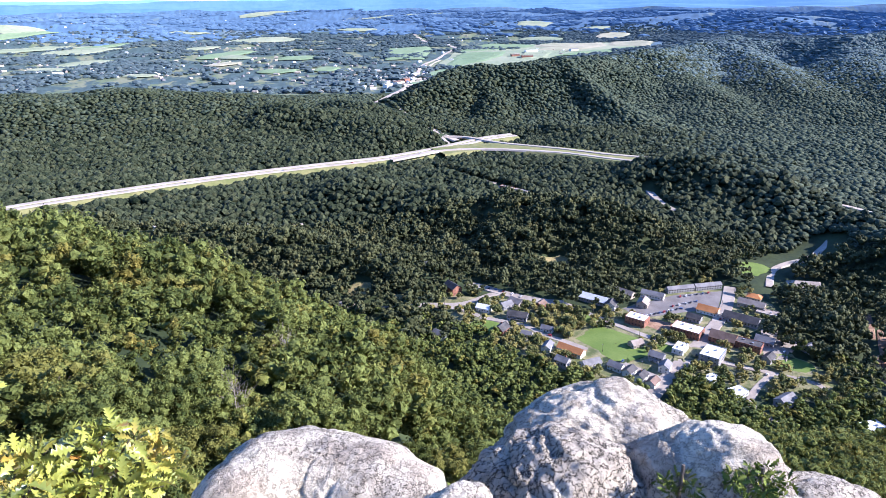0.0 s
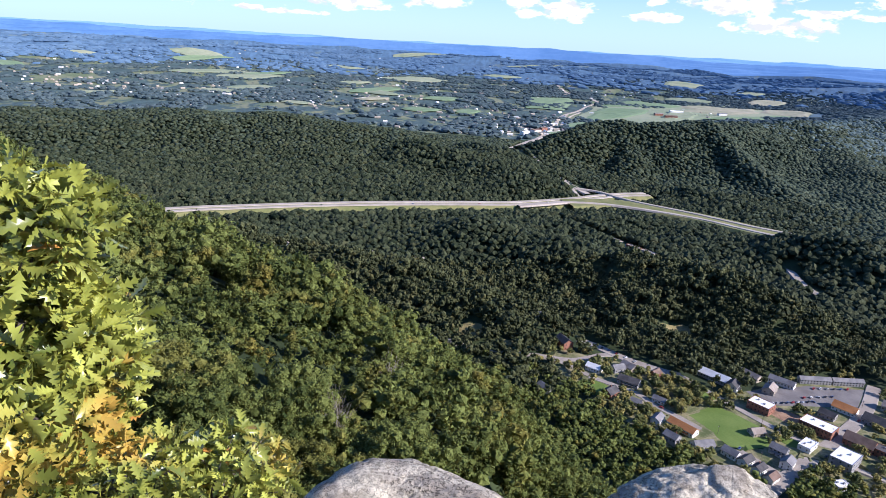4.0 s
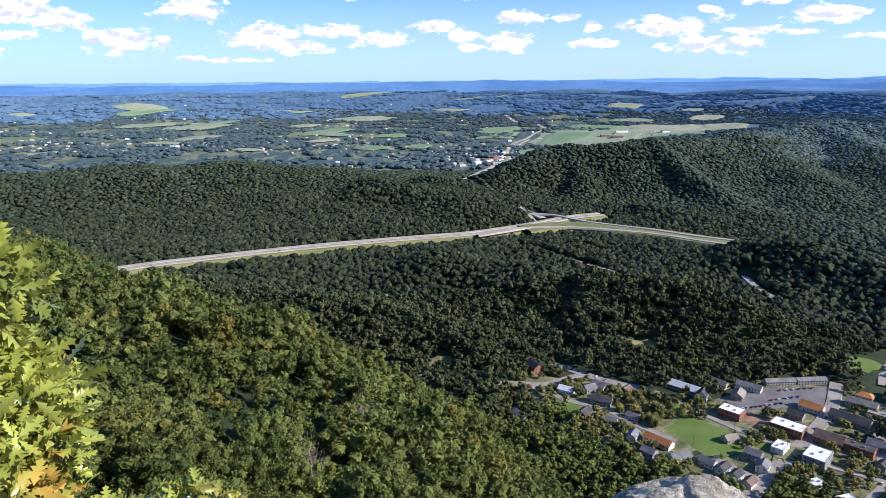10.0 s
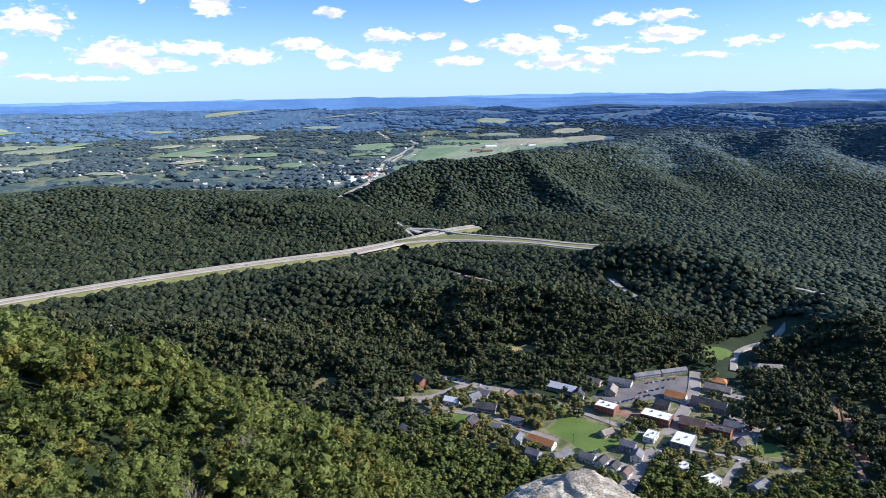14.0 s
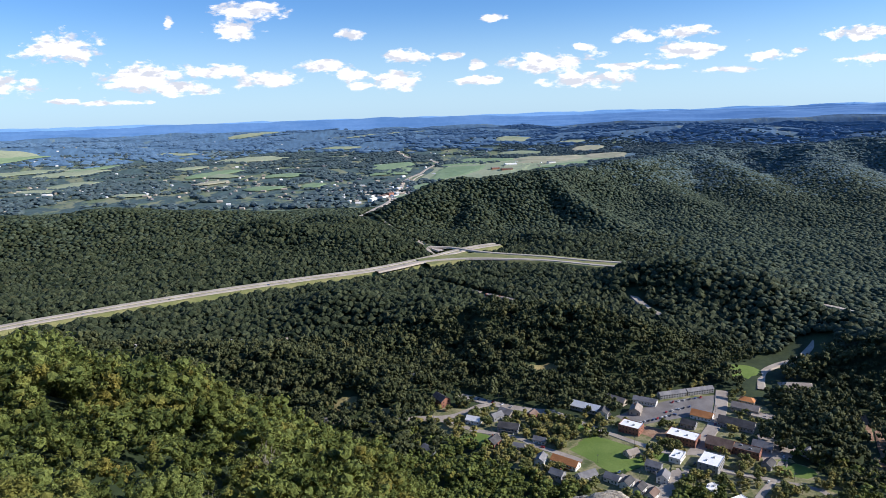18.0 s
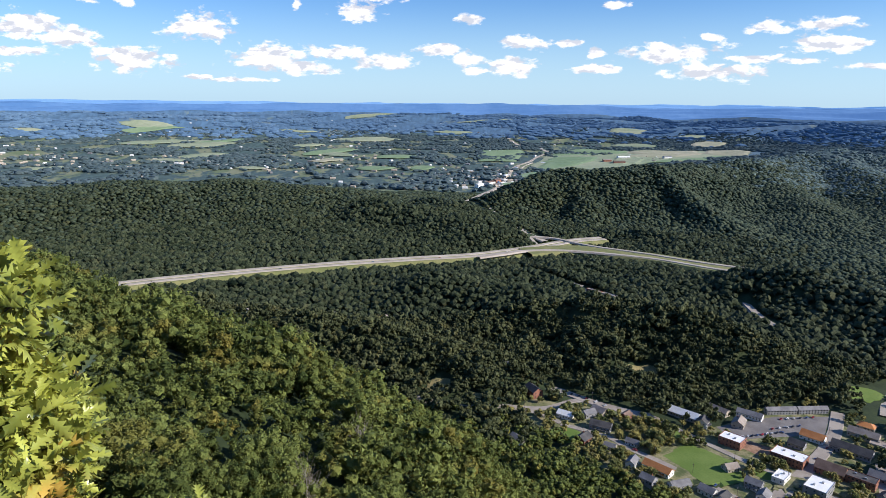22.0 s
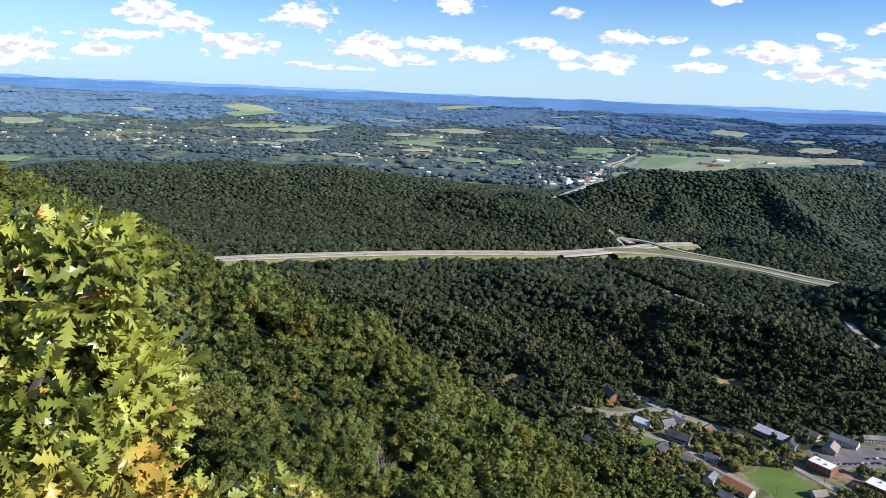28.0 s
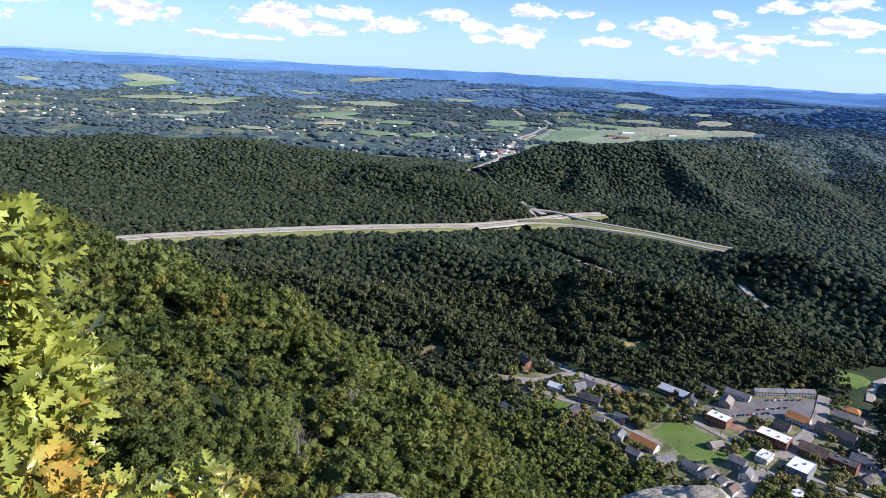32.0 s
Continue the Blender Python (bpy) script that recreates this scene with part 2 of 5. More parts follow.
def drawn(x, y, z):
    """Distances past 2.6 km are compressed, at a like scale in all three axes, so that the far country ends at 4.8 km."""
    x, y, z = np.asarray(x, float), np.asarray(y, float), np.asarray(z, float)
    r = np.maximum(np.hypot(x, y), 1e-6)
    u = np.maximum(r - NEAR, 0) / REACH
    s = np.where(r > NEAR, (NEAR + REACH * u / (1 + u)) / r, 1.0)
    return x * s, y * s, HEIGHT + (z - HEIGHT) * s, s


def mesh_object(name, verts, faces, material, parent=None, smooth_faces=False):
    """One mesh from arrays: faces is an (n, 3) or (n, 4) array."""
    verts, faces = np.asarray(verts, np.float32), np.asarray(faces, np.int32)
    me = bpy.data.meshes.new(name)
    n, k = faces.shape
    me.vertices.add(len(verts))
    me.vertices.foreach_set("co", verts.ravel())
    me.loops.add(n * k)
    me.loops.foreach_set("vertex_index", faces.ravel())
    me.polygons.add(n)
    me.polygons.foreach_set("loop_start", np.arange(0, n * k, k, dtype=np.int32))
    me.polygons.foreach_set("use_smooth", np.full(n, smooth_faces))
    me.update(calc_edges=True)
    me.materials.append(material)
    ob = new(name, me)
    ob.parent = parent
    return ob


SIGHT_AZ, SIGHT_R = np.radians(np.arange(-56, 64, 0.3)), np.arange(20, 3600, 12.0)


def sight_lines():
    """For each way and distance, the steepest rise of nearer tree tops seen from the overlook."""
    a, r = np.meshgrid(SIGHT_AZ, SIGHT_R, indexing="ij")
    rise = (land(-r * np.sin(a), r * np.cos(a)) + 9 - HEIGHT) / r
    return np.maximum.accumulate(rise, axis=1)


SIGHT = sight_lines()


def in_sight(x, y, tall):
    a, r = np.arctan2(-x, y), np.hypot(x, y)
    i = np.clip(np.round((a - SIGHT_AZ[0]) / radians(0.3)).astype(int), 0, len(SIGHT_AZ) - 1)
    j = np.clip(((r - 30) / 12.0).astype(int) - 1, 0, len(SIGHT_R) - 1)
    return (land(x, y) + tall - HEIGHT) / r > SIGHT[i, j]

# ---- materials ----
def shader(name, rough=0.85, metal=0.0, specular=0.3):
    m = bpy.data.materials.new(name)
    m.use_nodes = True
    b = m.node_tree.nodes["Principled BSDF"]
    b.inputs["Roughness"].default_value, b.inputs["Metallic"].default_value = rough, metal
    b.inputs["Specular IOR Level"].default_value = specular
    return m, m.node_tree, b


def place_node(nt, object_space=False):
    n = nt.nodes.new("ShaderNodeTexCoord" if object_space else "ShaderNodeNewGeometry")
    return n.outputs["Object" if object_space else "Position"]


def bump_node(nt, b, height, strength, distance):
    n = nt.nodes.new("ShaderNodeBump")
    n.inputs["Strength"].default_value, n.inputs["Distance"].default_value = strength, distance
    nt.links.new(height, n.inputs["Height"])
    nt.links.new(n.outputs[0], b.inputs["Normal"])


def two_tone(name, dark, light, size, fine, rough=0.85, bump=0.0, depth=0.02, specular=0.3, metal=0.0):
    """Broad patches and fine grain between two colours; sizes in metres."""
    m, nt, b = shader(name, rough, metal, specular)
    p = place_node(nt)
    broad, grain = noise_node(nt, p, 1 / size, 4), noise_node(nt, p, 1 / fine, 3)
    fac = math_node(nt, "ADD", math_node(nt, "MULTIPLY", broad, 0.65), math_node(nt, "MULTIPLY", grain, 0.35))
    nt.links.new(mix_node(nt, ramp_node(nt, fac, 0.36, 0.64), dark, light), b.inputs["Base Color"])
    if bump:
        bump_node(nt, b, grain, bump, depth)
    return m


def foliage(name, dark, light, warm, size=14.0, rough=0.6, thin=0.0, turning=0.6, by_object=False, leaf_specks=0.0):
    """Leaves: patches a tree wide, each clump a shade of its own, some turning."""
    m, nt, b = shader(name, rough, 0.0, 0.45 if rough < 0.5 else 0.06)
    island = nt.nodes.new("ShaderNodeNewGeometry").outputs["Random Per Island"]
    p = place_node(nt)
    if by_object:
        patch = nt.nodes.new("ShaderNodeObjectInfo").outputs["Random"]
        fac = math_node(nt, "ADD", math_node(nt, "MULTIPLY", island, 0.45), math_node(nt, "MULTIPLY", patch, 0.55))
        turn = math_node(nt, "MULTIPLY", ramp_node(nt, math_node(nt, "FRACT", math_node(nt, "MULTIPLY", patch, 7.31)), 0.72, 1.0), turning)
    else:
        patch = noise_node(nt, p, 1 / size, 2)
        fac = math_node(nt, "ADD", math_node(nt, "MULTIPLY", island, 0.45), math_node(nt, "MULTIPLY", ramp_node(nt, patch, 0.3, 0.7), 0.55))
        turn = math_node(nt, "MULTIPLY", ramp_node(nt, noise_node(nt, p, 0.7 / size, 2), 0.55, 0.72), turning)
    green = mix_node(nt, fac, dark, light)
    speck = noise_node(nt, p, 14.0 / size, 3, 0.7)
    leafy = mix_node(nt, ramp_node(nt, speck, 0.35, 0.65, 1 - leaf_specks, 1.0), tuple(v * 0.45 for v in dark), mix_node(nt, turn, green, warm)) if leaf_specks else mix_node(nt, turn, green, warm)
    nt.links.new(leafy, b.inputs["Base Color"])
    if leaf_specks:
        bump_node(nt, b, speck, 1.0, size * 0.05)
    if thin:
        add = nt.nodes.new("ShaderNodeBsdfTranslucent")
        nt.links.new(mix_node(nt, 0.5, green, warm), add.inputs[0])
        mixed = nt.nodes.new("ShaderNodeMixShader")
        mixed.inputs[0].default_value = thin
        nt.links.new(b.outputs[0], mixed.inputs[1])
        nt.links.new(add.outputs[0], mixed.inputs[2])
        nt.links.new(mixed.outputs[0], nt.nodes["Material Output"].inputs[0])
    return m


def country(name, wood, field, pale, size, fine, share):
    """Patchwork of woods and fields in the distance."""
    m, nt, b = shader(name, 0.9)
    p = vec_node(nt, "MULTIPLY", place_node(nt), (1.0, 0.55, 0.0))
    big, small, tint = noise_node(nt, p, 1 / size, 4, 0.6), noise_node(nt, p, 1 / fine, 2), noise_node(nt, p, 2.2 / size, 1)
    open_land = ramp_node(nt, math_node(nt, "ADD", math_node(nt, "MULTIPLY", big, 0.75), math_node(nt, "MULTIPLY", small, 0.25)), share, share + 0.05)
    crop = mix_node(nt, ramp_node(nt, tint, 0.4, 0.6), field, pale)
    nt.links.new(mix_node(nt, open_land, mix_node(nt, ramp_node(nt, small, 0.3, 0.7), wood, tuple(v * 1.5 for v in wood)), crop), b.inputs["Base Color"])
    return m


# near-black dark ends put missing shade into the valley leaf colours
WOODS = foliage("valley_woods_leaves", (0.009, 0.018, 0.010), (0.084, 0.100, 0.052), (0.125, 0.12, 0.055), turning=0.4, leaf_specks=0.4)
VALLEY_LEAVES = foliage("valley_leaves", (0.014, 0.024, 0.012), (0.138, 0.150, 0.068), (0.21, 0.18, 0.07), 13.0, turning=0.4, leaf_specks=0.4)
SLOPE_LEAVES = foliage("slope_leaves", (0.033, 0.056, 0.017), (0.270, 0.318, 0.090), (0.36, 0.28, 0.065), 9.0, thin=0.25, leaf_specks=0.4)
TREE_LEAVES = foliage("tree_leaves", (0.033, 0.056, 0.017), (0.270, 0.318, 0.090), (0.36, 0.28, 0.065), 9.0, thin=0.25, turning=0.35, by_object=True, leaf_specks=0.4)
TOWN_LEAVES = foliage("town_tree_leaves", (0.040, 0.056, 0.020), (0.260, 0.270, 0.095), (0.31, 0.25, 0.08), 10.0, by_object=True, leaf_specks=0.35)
# distance haze is mixed into the far, blue and far ridge leaf colours
FAR_WOODS = foliage("hazed_far_woods_leaves", (0.044, 0.074, 0.084), (0.098, 0.132, 0.138), (0.115, 0.145, 0.135), 30.0)
BLUE_WOODS = foliage("haze_blue_woods_leaves", (0.080, 0.150, 0.245), (0.122, 0.205, 0.305), (0.13, 0.21, 0.30), 60.0)
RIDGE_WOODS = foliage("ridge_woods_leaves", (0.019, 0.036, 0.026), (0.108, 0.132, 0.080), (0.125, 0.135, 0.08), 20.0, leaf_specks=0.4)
FAR_RIDGE_WOODS = foliage("hazed_far_ridge_leaves", (0.052, 0.094, 0.102), (0.142, 0.188, 0.178), (0.15, 0.19, 0.165), 24.0, leaf_specks=0.3)
OAK_LEAVES = foliage("oak_leaves", (0.022, 0.054, 0.008), (0.51, 0.54, 0.105), (0.62, 0.38, 0.08), 0.3, 0.30, 0.14, 0.8)
OAK_LEAF = foliage("oak_leaf", (0.022, 0.054, 0.008), (0.51, 0.54, 0.105), (0.58, 0.25, 0.06), 0.3, 0.30, 0.14, 0.95, by_object=True)
BUSH_LEAF = foliage("bush_leaf", (0.03, 0.06, 0.012), (0.20, 0.24, 0.05), (0.26, 0.24, 0.06), 0.1)
FLOOR = two_tone("forest_floor", (0.020, 0.034, 0.014), (0.045, 0.065, 0.024), 40, 4)
# far ground: air haze painted into the base colours, bluer with distance
FAR_FLOOR = two_tone("hazed_forest_floor", (0.075, 0.135, 0.180), (0.105, 0.170, 0.215), 60, 12)
COUNTRY = country("hazed_country", (0.050, 0.082, 0.080), (0.130, 0.170, 0.095), (0.20, 0.215, 0.135), 150, 24, 0.49)
BLUE_HILLS = country("haze_blue_hills", (0.062, 0.120, 0.190), (0.105, 0.165, 0.195), (0.16, 0.212, 0.218), 150, 25, 0.56)
# ridge colours are those of haze, not of the woods on them
BLUE_RIDGES = two_tone("haze_blue_ridges", (0.04, 0.10, 0.19), (0.07, 0.14, 0.24), 260, 30)
PALE_RIDGES = two_tone("haze_pale_ridges", (0.07, 0.14, 0.25), (0.10, 0.18, 0.30), 260, 30)
for far, glow in ((BLUE_RIDGES, (0.045, 0.11, 0.27)), (PALE_RIDGES, (0.085, 0.20, 0.42))):      # emission imitates the haze of miles of air before this backdrop
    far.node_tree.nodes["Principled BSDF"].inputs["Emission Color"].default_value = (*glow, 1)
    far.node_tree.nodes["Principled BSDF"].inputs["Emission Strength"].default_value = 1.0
GRASS = two_tone("mown_grass", (0.10, 0.160, 0.030), (0.145, 0.205, 0.048), 30, 1.5)
YARD = two_tone("rough_yard_grass", (0.085, 0.108, 0.036), (0.27, 0.24, 0.135), 11, 2)
VERGE = two_tone("road_verge_grass", (0.14, 0.16, 0.055), (0.25, 0.235, 0.10), 25, 3)
DRY_GRASS = two_tone("dry_clearing_grass", (0.16, 0.15, 0.06), (0.31, 0.25, 0.12), 9, 1.5)
GREEN_FIELD = two_tone("green_field", (0.16, 0.24, 0.13), (0.21, 0.285, 0.165), 200, 20)
PALE_FIELD = two_tone("pale_hay_field", (0.22, 0.27, 0.17), (0.31, 0.335, 0.225), 200, 20)
TAN_FIELD = two_tone("tan_field", (0.28, 0.29, 0.19), (0.39, 0.36, 0.26), 200, 20)
EARTH = two_tone("red_brown_earth", (0.19, 0.11, 0.07), (0.36, 0.23, 0.15), 12, 1.5)
CONCRETE = two_tone("pale_highway_concrete", (0.33, 0.285, 0.235), (0.47, 0.41, 0.345), 30, 2)
ASPHALT = two_tone("worn_grey_asphalt", (0.25, 0.215, 0.185), (0.37, 0.325, 0.28), 18, 1)
LOT = two_tone("dark_parking_asphalt", (0.14, 0.127, 0.122), (0.21, 0.195, 0.188), 18, 1)
BARK = two_tone("grey_bark", (0.06, 0.05, 0.04), (0.14, 0.12, 0.10), 0.5, 0.06, bump=0.6)
PAINT_LINE = two_tone("white_road_paint", (0.6, 0.6, 0.58), (0.78, 0.78, 0.75), 5, 0.5)


def rock_material(name, low, high, share):
    """Bleached sandstone: pale warm faces, rough grey pitted areas, dark lichen specks."""
    m, nt, b = shader(name, 0.9, 0.0, 0.15)
    p = place_node(nt)
    broad, mid, fine = noise_node(nt, p, 2.2, 4, 0.6), noise_node(nt, p, 11.0, 5, 0.65), noise_node(nt, p, 48.0, 4, 0.7)
    grit = noise_node(nt, p, 150.0, 2, 0.6)
    pitted = ramp_node(nt, broad, low, high)
    pale = mix_node(nt, ramp_node(nt, mid, 0.34, 0.60), (0.48, 0.42, 0.32), (0.82, 0.74, 0.575))
    warm = mix_node(nt, math_node(nt, "MULTIPLY", ramp_node(nt, noise_node(nt, p, 3.1, 3), 0.50, 0.68), 0.7), pale, (0.38, 0.31, 0.235))
    rough = mix_node(nt, math_node(nt, "MULTIPLY", pitted, 0.55), warm, (0.30, 0.265, 0.225))
    wander = noise_node(nt, p, 19.0, 4, 0.6)
    stroke = ramp_node(nt, math_node(nt, "ABSOLUTE", math_node(nt, "SUBTRACT", wander, 0.5)), 0.004, 0.030, 1.0, 0.0)      # winding lichen edges
    pit = ramp_node(nt, math_node(nt, "ADD", math_node(nt, "MULTIPLY", fine, 0.7), math_node(nt, "MULTIPLY", grit, 0.3)), 0.54, 0.62)
    speck = math_node(nt, "MULTIPLY", math_node(nt, "MAXIMUM", math_node(nt, "MULTIPLY", stroke, share), pit), ramp_node(nt, pitted, 0.0, 1.0, 0.5, 1.0))
    nt.links.new(mix_node(nt, speck, rough, (0.075, 0.066, 0.056)), b.inputs["Base Color"])
    relief = math_node(nt, "SUBTRACT", math_node(nt, "ADD", math_node(nt, "MULTIPLY", mid, 0.3), math_node(nt, "MULTIPLY", fine, 0.6)), math_node(nt, "MULTIPLY", speck, 0.35))
    bump_node(nt, b, relief, 1.0, 0.045)
    return m


ROCK = rock_material("lichen_grey_sandstone", 0.42, 0.60, 0.75)
PITTED_ROCK = rock_material("pitted_dark_sandstone", 0.25, 0.42, 1.0)
BRICK = two_tone("red_brick", (0.20, 0.085, 0.06), (0.34, 0.16, 0.11), 6, 0.4)
WHITE_WALL = two_tone("white_painted_siding", (0.62, 0.62, 0.60), (0.80, 0.79, 0.77), 8, 0.6, 0.6)
TAN_WALL = two_tone("tan_siding", (0.34, 0.29, 0.23), (0.46, 0.40, 0.33), 8, 0.6, 0.7)
GREY_WALL = two_tone("grey_siding", (0.24, 0.24, 0.25), (0.34, 0.34, 0.35), 8, 0.6, 0.7)
DARK_ROOF = two_tone("dark_shingle_roof", (0.045, 0.045, 0.05), (0.10, 0.095, 0.095), 8, 0.5)
GREY_ROOF = two_tone("grey_shingle_roof", (0.14, 0.14, 0.15), (0.24, 0.235, 0.24), 8, 0.5)
BROWN_ROOF = two_tone("brown_shingle_roof", (0.13, 0.085, 0.065), (0.22, 0.15, 0.12), 8, 0.5)
TAN_ROOF = two_tone("tan_shingle_roof", (0.24, 0.20, 0.17), (0.36, 0.31, 0.27), 8, 0.5)
ORANGE_ROOF = two_tone("orange_metal_roof", (0.46, 0.18, 0.06), (0.62, 0.27, 0.10), 9, 0.8, 0.5)
WHITE_ROOF = two_tone("white_membrane_roof", (0.74, 0.74, 0.73), (0.86, 0.86, 0.85), 9, 0.8, 0.6)
GLASS = two_tone("dark_window_glass", (0.02, 0.025, 0.03), (0.05, 0.055, 0.06), 4, 1, 0.12, specular=0.6)
TYRE = two_tone("black_rubber", (0.015, 0.015, 0.015), (0.03, 0.03, 0.03), 0.5, 0.05)
METAL = two_tone("dull_galvanised_metal", (0.35, 0.35, 0.36), (0.5, 0.5, 0.5), 2, 0.2, 0.45, metal=0.7)
CAR_PAINTS = [two_tone("car_paint_" + n, tuple(v * 0.9 for v in c), c, 3, 0.5, 0.3, specular=0.5) for n, c in
              (("white", (0.75, 0.75, 0.75)), ("silver", (0.42, 0.43, 0.45)), ("black", (0.03, 0.03, 0.035)), ("blue", (0.05, 0.09, 0.22)), ("red", (0.35, 0.03, 0.03)))]

# ---- ground ----
def ground_sheet(name, materials, bounds, label):
    az = np.radians(np.concatenate([np.arange(-180, -54, 6), np.arange(-54, 62, 0.45), np.arange(62, 180, 6)]))
    if name == "ground":
        ring = np.concatenate([[0.01], np.geomspace(1.2, 300, 60), np.arange(312, 2600, 13.0), np.geomspace(2620, 13500, 60)])
    else:
        ring = np.geomspace(13500, 42000, 36)
    a, r = np.meshgrid(az, ring)
    x, y = r * np.sin(a), r * np.cos(a)
    z = land(x, y)
    back = (y < 4) | (np.abs(a) > radians(100))
    z = np.where(back & (r < 40), np.minimum(z, HEIGHT - 1.75), z)
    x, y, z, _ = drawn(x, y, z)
    m, n = x.shape
    i, j = np.meshgrid(np.arange(m - 1), np.arange(n), indexing="ij")
    k = (j + 1) % n
    quads = np.stack([i * n + j, (i + 1) * n + j, (i + 1) * n + k, i * n + k], -1).reshape(-1, 4)
    ob = mesh_object(name, np.stack([x, y, z], -1).reshape(-1, 3), quads, materials[0], smooth_faces=True)
    for extra in materials[1:]:
        ob.data.materials.append(extra)
    # rings outward take ground colours with more haze painted in
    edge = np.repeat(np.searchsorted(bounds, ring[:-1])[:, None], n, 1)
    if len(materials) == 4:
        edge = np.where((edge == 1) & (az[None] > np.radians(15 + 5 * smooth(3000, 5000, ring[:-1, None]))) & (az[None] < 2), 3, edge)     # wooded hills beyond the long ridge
    ob.data.polygons.foreach_set("material_index", edge.astype(np.int32).ravel())
    return tagged(ob, label, "ground", kind="structure")


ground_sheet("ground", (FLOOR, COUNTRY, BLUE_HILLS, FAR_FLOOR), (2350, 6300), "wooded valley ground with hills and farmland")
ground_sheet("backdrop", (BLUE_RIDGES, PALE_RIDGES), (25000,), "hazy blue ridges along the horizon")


def curve_points(points, step=8.0):
    """Even points along a smooth line through the given ones."""
    p = np.array(points, float)
    p = np.vstack([2 * p[0] - p[1], p, 2 * p[-1] - p[-2]])
    out = []
    for i in range(1, len(p) - 2):
        n = max(2, int(np.linalg.norm(p[i + 1][:2] - p[i][:2]) / step))
        t = np.linspace(0, 1, n, endpoint=False)[:, None]
        out.append(0.5 * ((2 * p[i]) + (p[i + 1] - p[i - 1]) * t + (2 * p[i - 1] - 5 * p[i] + 4 * p[i + 1] - p[i + 2]) * t ** 2
                          + (3 * p[i] - p[i - 1] - 3 * p[i + 1] + p[i + 2]) * t ** 3))
    out.append(p[-2][None])
    return np.vstack(out)


ROADS = []      # centre lines and half widths, kept clear of trees


def road(name, points, width, material, label, lift=0.8, clear=3.0, step=8.0, skirt=3.0, kind="structure", level=None):
    c = curve_points(points, step)[:, :2]
    t = np.gradient(c, axis=0)
    t /= np.linalg.norm(t, axis=1)[:, None]
    side = np.stack([t[:, 1], -t[:, 0]], 1)
    z = land(c[:, 0], c[:, 1]) + lift if level is None else np.full(len(c), level)
    z = np.convolve(np.pad(z, 6, "edge"), np.ones(13) / 13, "valid")
    rows = []
    for off, down in ((-width / 2 - skirt, -skirt - 1), (-width / 2, 0), (width / 2, 0), (width / 2 + skirt, -skirt - 1)):
        q = c + side * off
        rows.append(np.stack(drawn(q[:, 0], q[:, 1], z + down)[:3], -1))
    v = np.stack(rows, 1)
    n = len(c)
    i, j = np.meshgrid(np.arange(n - 1), np.arange(3), indexing="ij")
    f = np.stack([i * 4 + j, i * 4 + j + 1, (i + 1) * 4 + j + 1, (i + 1) * 4 + j], -1).reshape(-1, 4)
    ob = mesh_object(name, v.reshape(-1, 3), f, material)
    ROADS.append((np.column_stack([c, z])[:: 3], width / 2 + clear))
    return tagged(ob, label, "road", kind=kind)




def patch(name, outline, material, label, lift=0.5, category="ground", kind="structure", level=None):
    """Open ground lying on the land inside a smooth outline."""
    o = np.array(outline, float)
    n = 6
    edge = np.concatenate([a + (b - a) * np.linspace(0, 1, n, endpoint=False)[:, None] for a, b in zip(o, np.roll(o, -1, 0))])
    c = edge.mean(0)
    rings = [c + (edge - c) * s for s in (0.02, 0.2, 0.4, 0.6, 0.8, 1.0)]
    q = np.concatenate(rings)
    z = land(q[:, 0], q[:, 1]) + lift if level is None else np.full(len(q), level)
    m = len(edge)
    z[-m:] -= lift * 0.5
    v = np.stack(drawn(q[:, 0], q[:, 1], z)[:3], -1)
    i, j = np.meshgrid(np.arange(5), np.arange(m), indexing="ij")
    k = (j + 1) % m
    f = np.stack([i * m + j, (i + 1) * m + j, (i + 1) * m + k, i * m + k], -1).reshape(-1, 4)
    ob = mesh_object(name, v, f, material)
    me = ob.data
    bm = bmesh.new()
    bm.from_mesh(me)
    bmesh.ops.recalc_face_normals(bm, faces=bm.faces)
    if sum(p.normal.z for p in bm.faces) < 0:
        bmesh.ops.reverse_faces(bm, faces=bm.faces)
    bm.to_mesh(me)
    bm.free()
    return tagged(ob, label, category, kind=kind)


def oval(cx, cy, a, b, turn, seed=0, n=18):
    r = np.random.default_rng(seed)
    t = np.linspace(0, 2 * np.pi, n, endpoint=False)
    k = (np.abs(np.cos(t)) ** 3 + np.abs(np.sin(t)) ** 3) ** (-1 / 3) * r.uniform(0.86, 1.08, n)
    c, s = math.cos(radians(turn)), math.sin(radians(turn))
    u, v = a * k * np.cos(t), b * k * np.sin(t)
    return np.stack([cx + u * c - v * s, cy + u * s + v * c], 1)


CLEARINGS = []      # (x, y, half length, half width, turn) of open ground

# the town's open ground
TOWN = [(283, 627, 150, 66, 33), (119, 668, 100, 42, -22), (329, 541, 80, 42, -28), (149, 604, 60, 45, -40)]
for k, (cx, cy, a, b, turn) in enumerate(TOWN):
    CLEARINGS.append((cx, cy, a, b, turn))
    patch("yard_%d" % (k + 1), oval(cx, cy, a * 0.97, b * 0.97, turn, k, 26), YARD, "rough grass and gravel yards between the houses", 0.3 + 0.06 * k)


def line_pair(points, shift):
    c = np.array(points, float)
    t = np.gradient(c, axis=0)
    t /= np.linalg.norm(t, axis=1)[:, None]
    return c + np.stack([t[:, 1], -t[:, 0]], 1) * shift


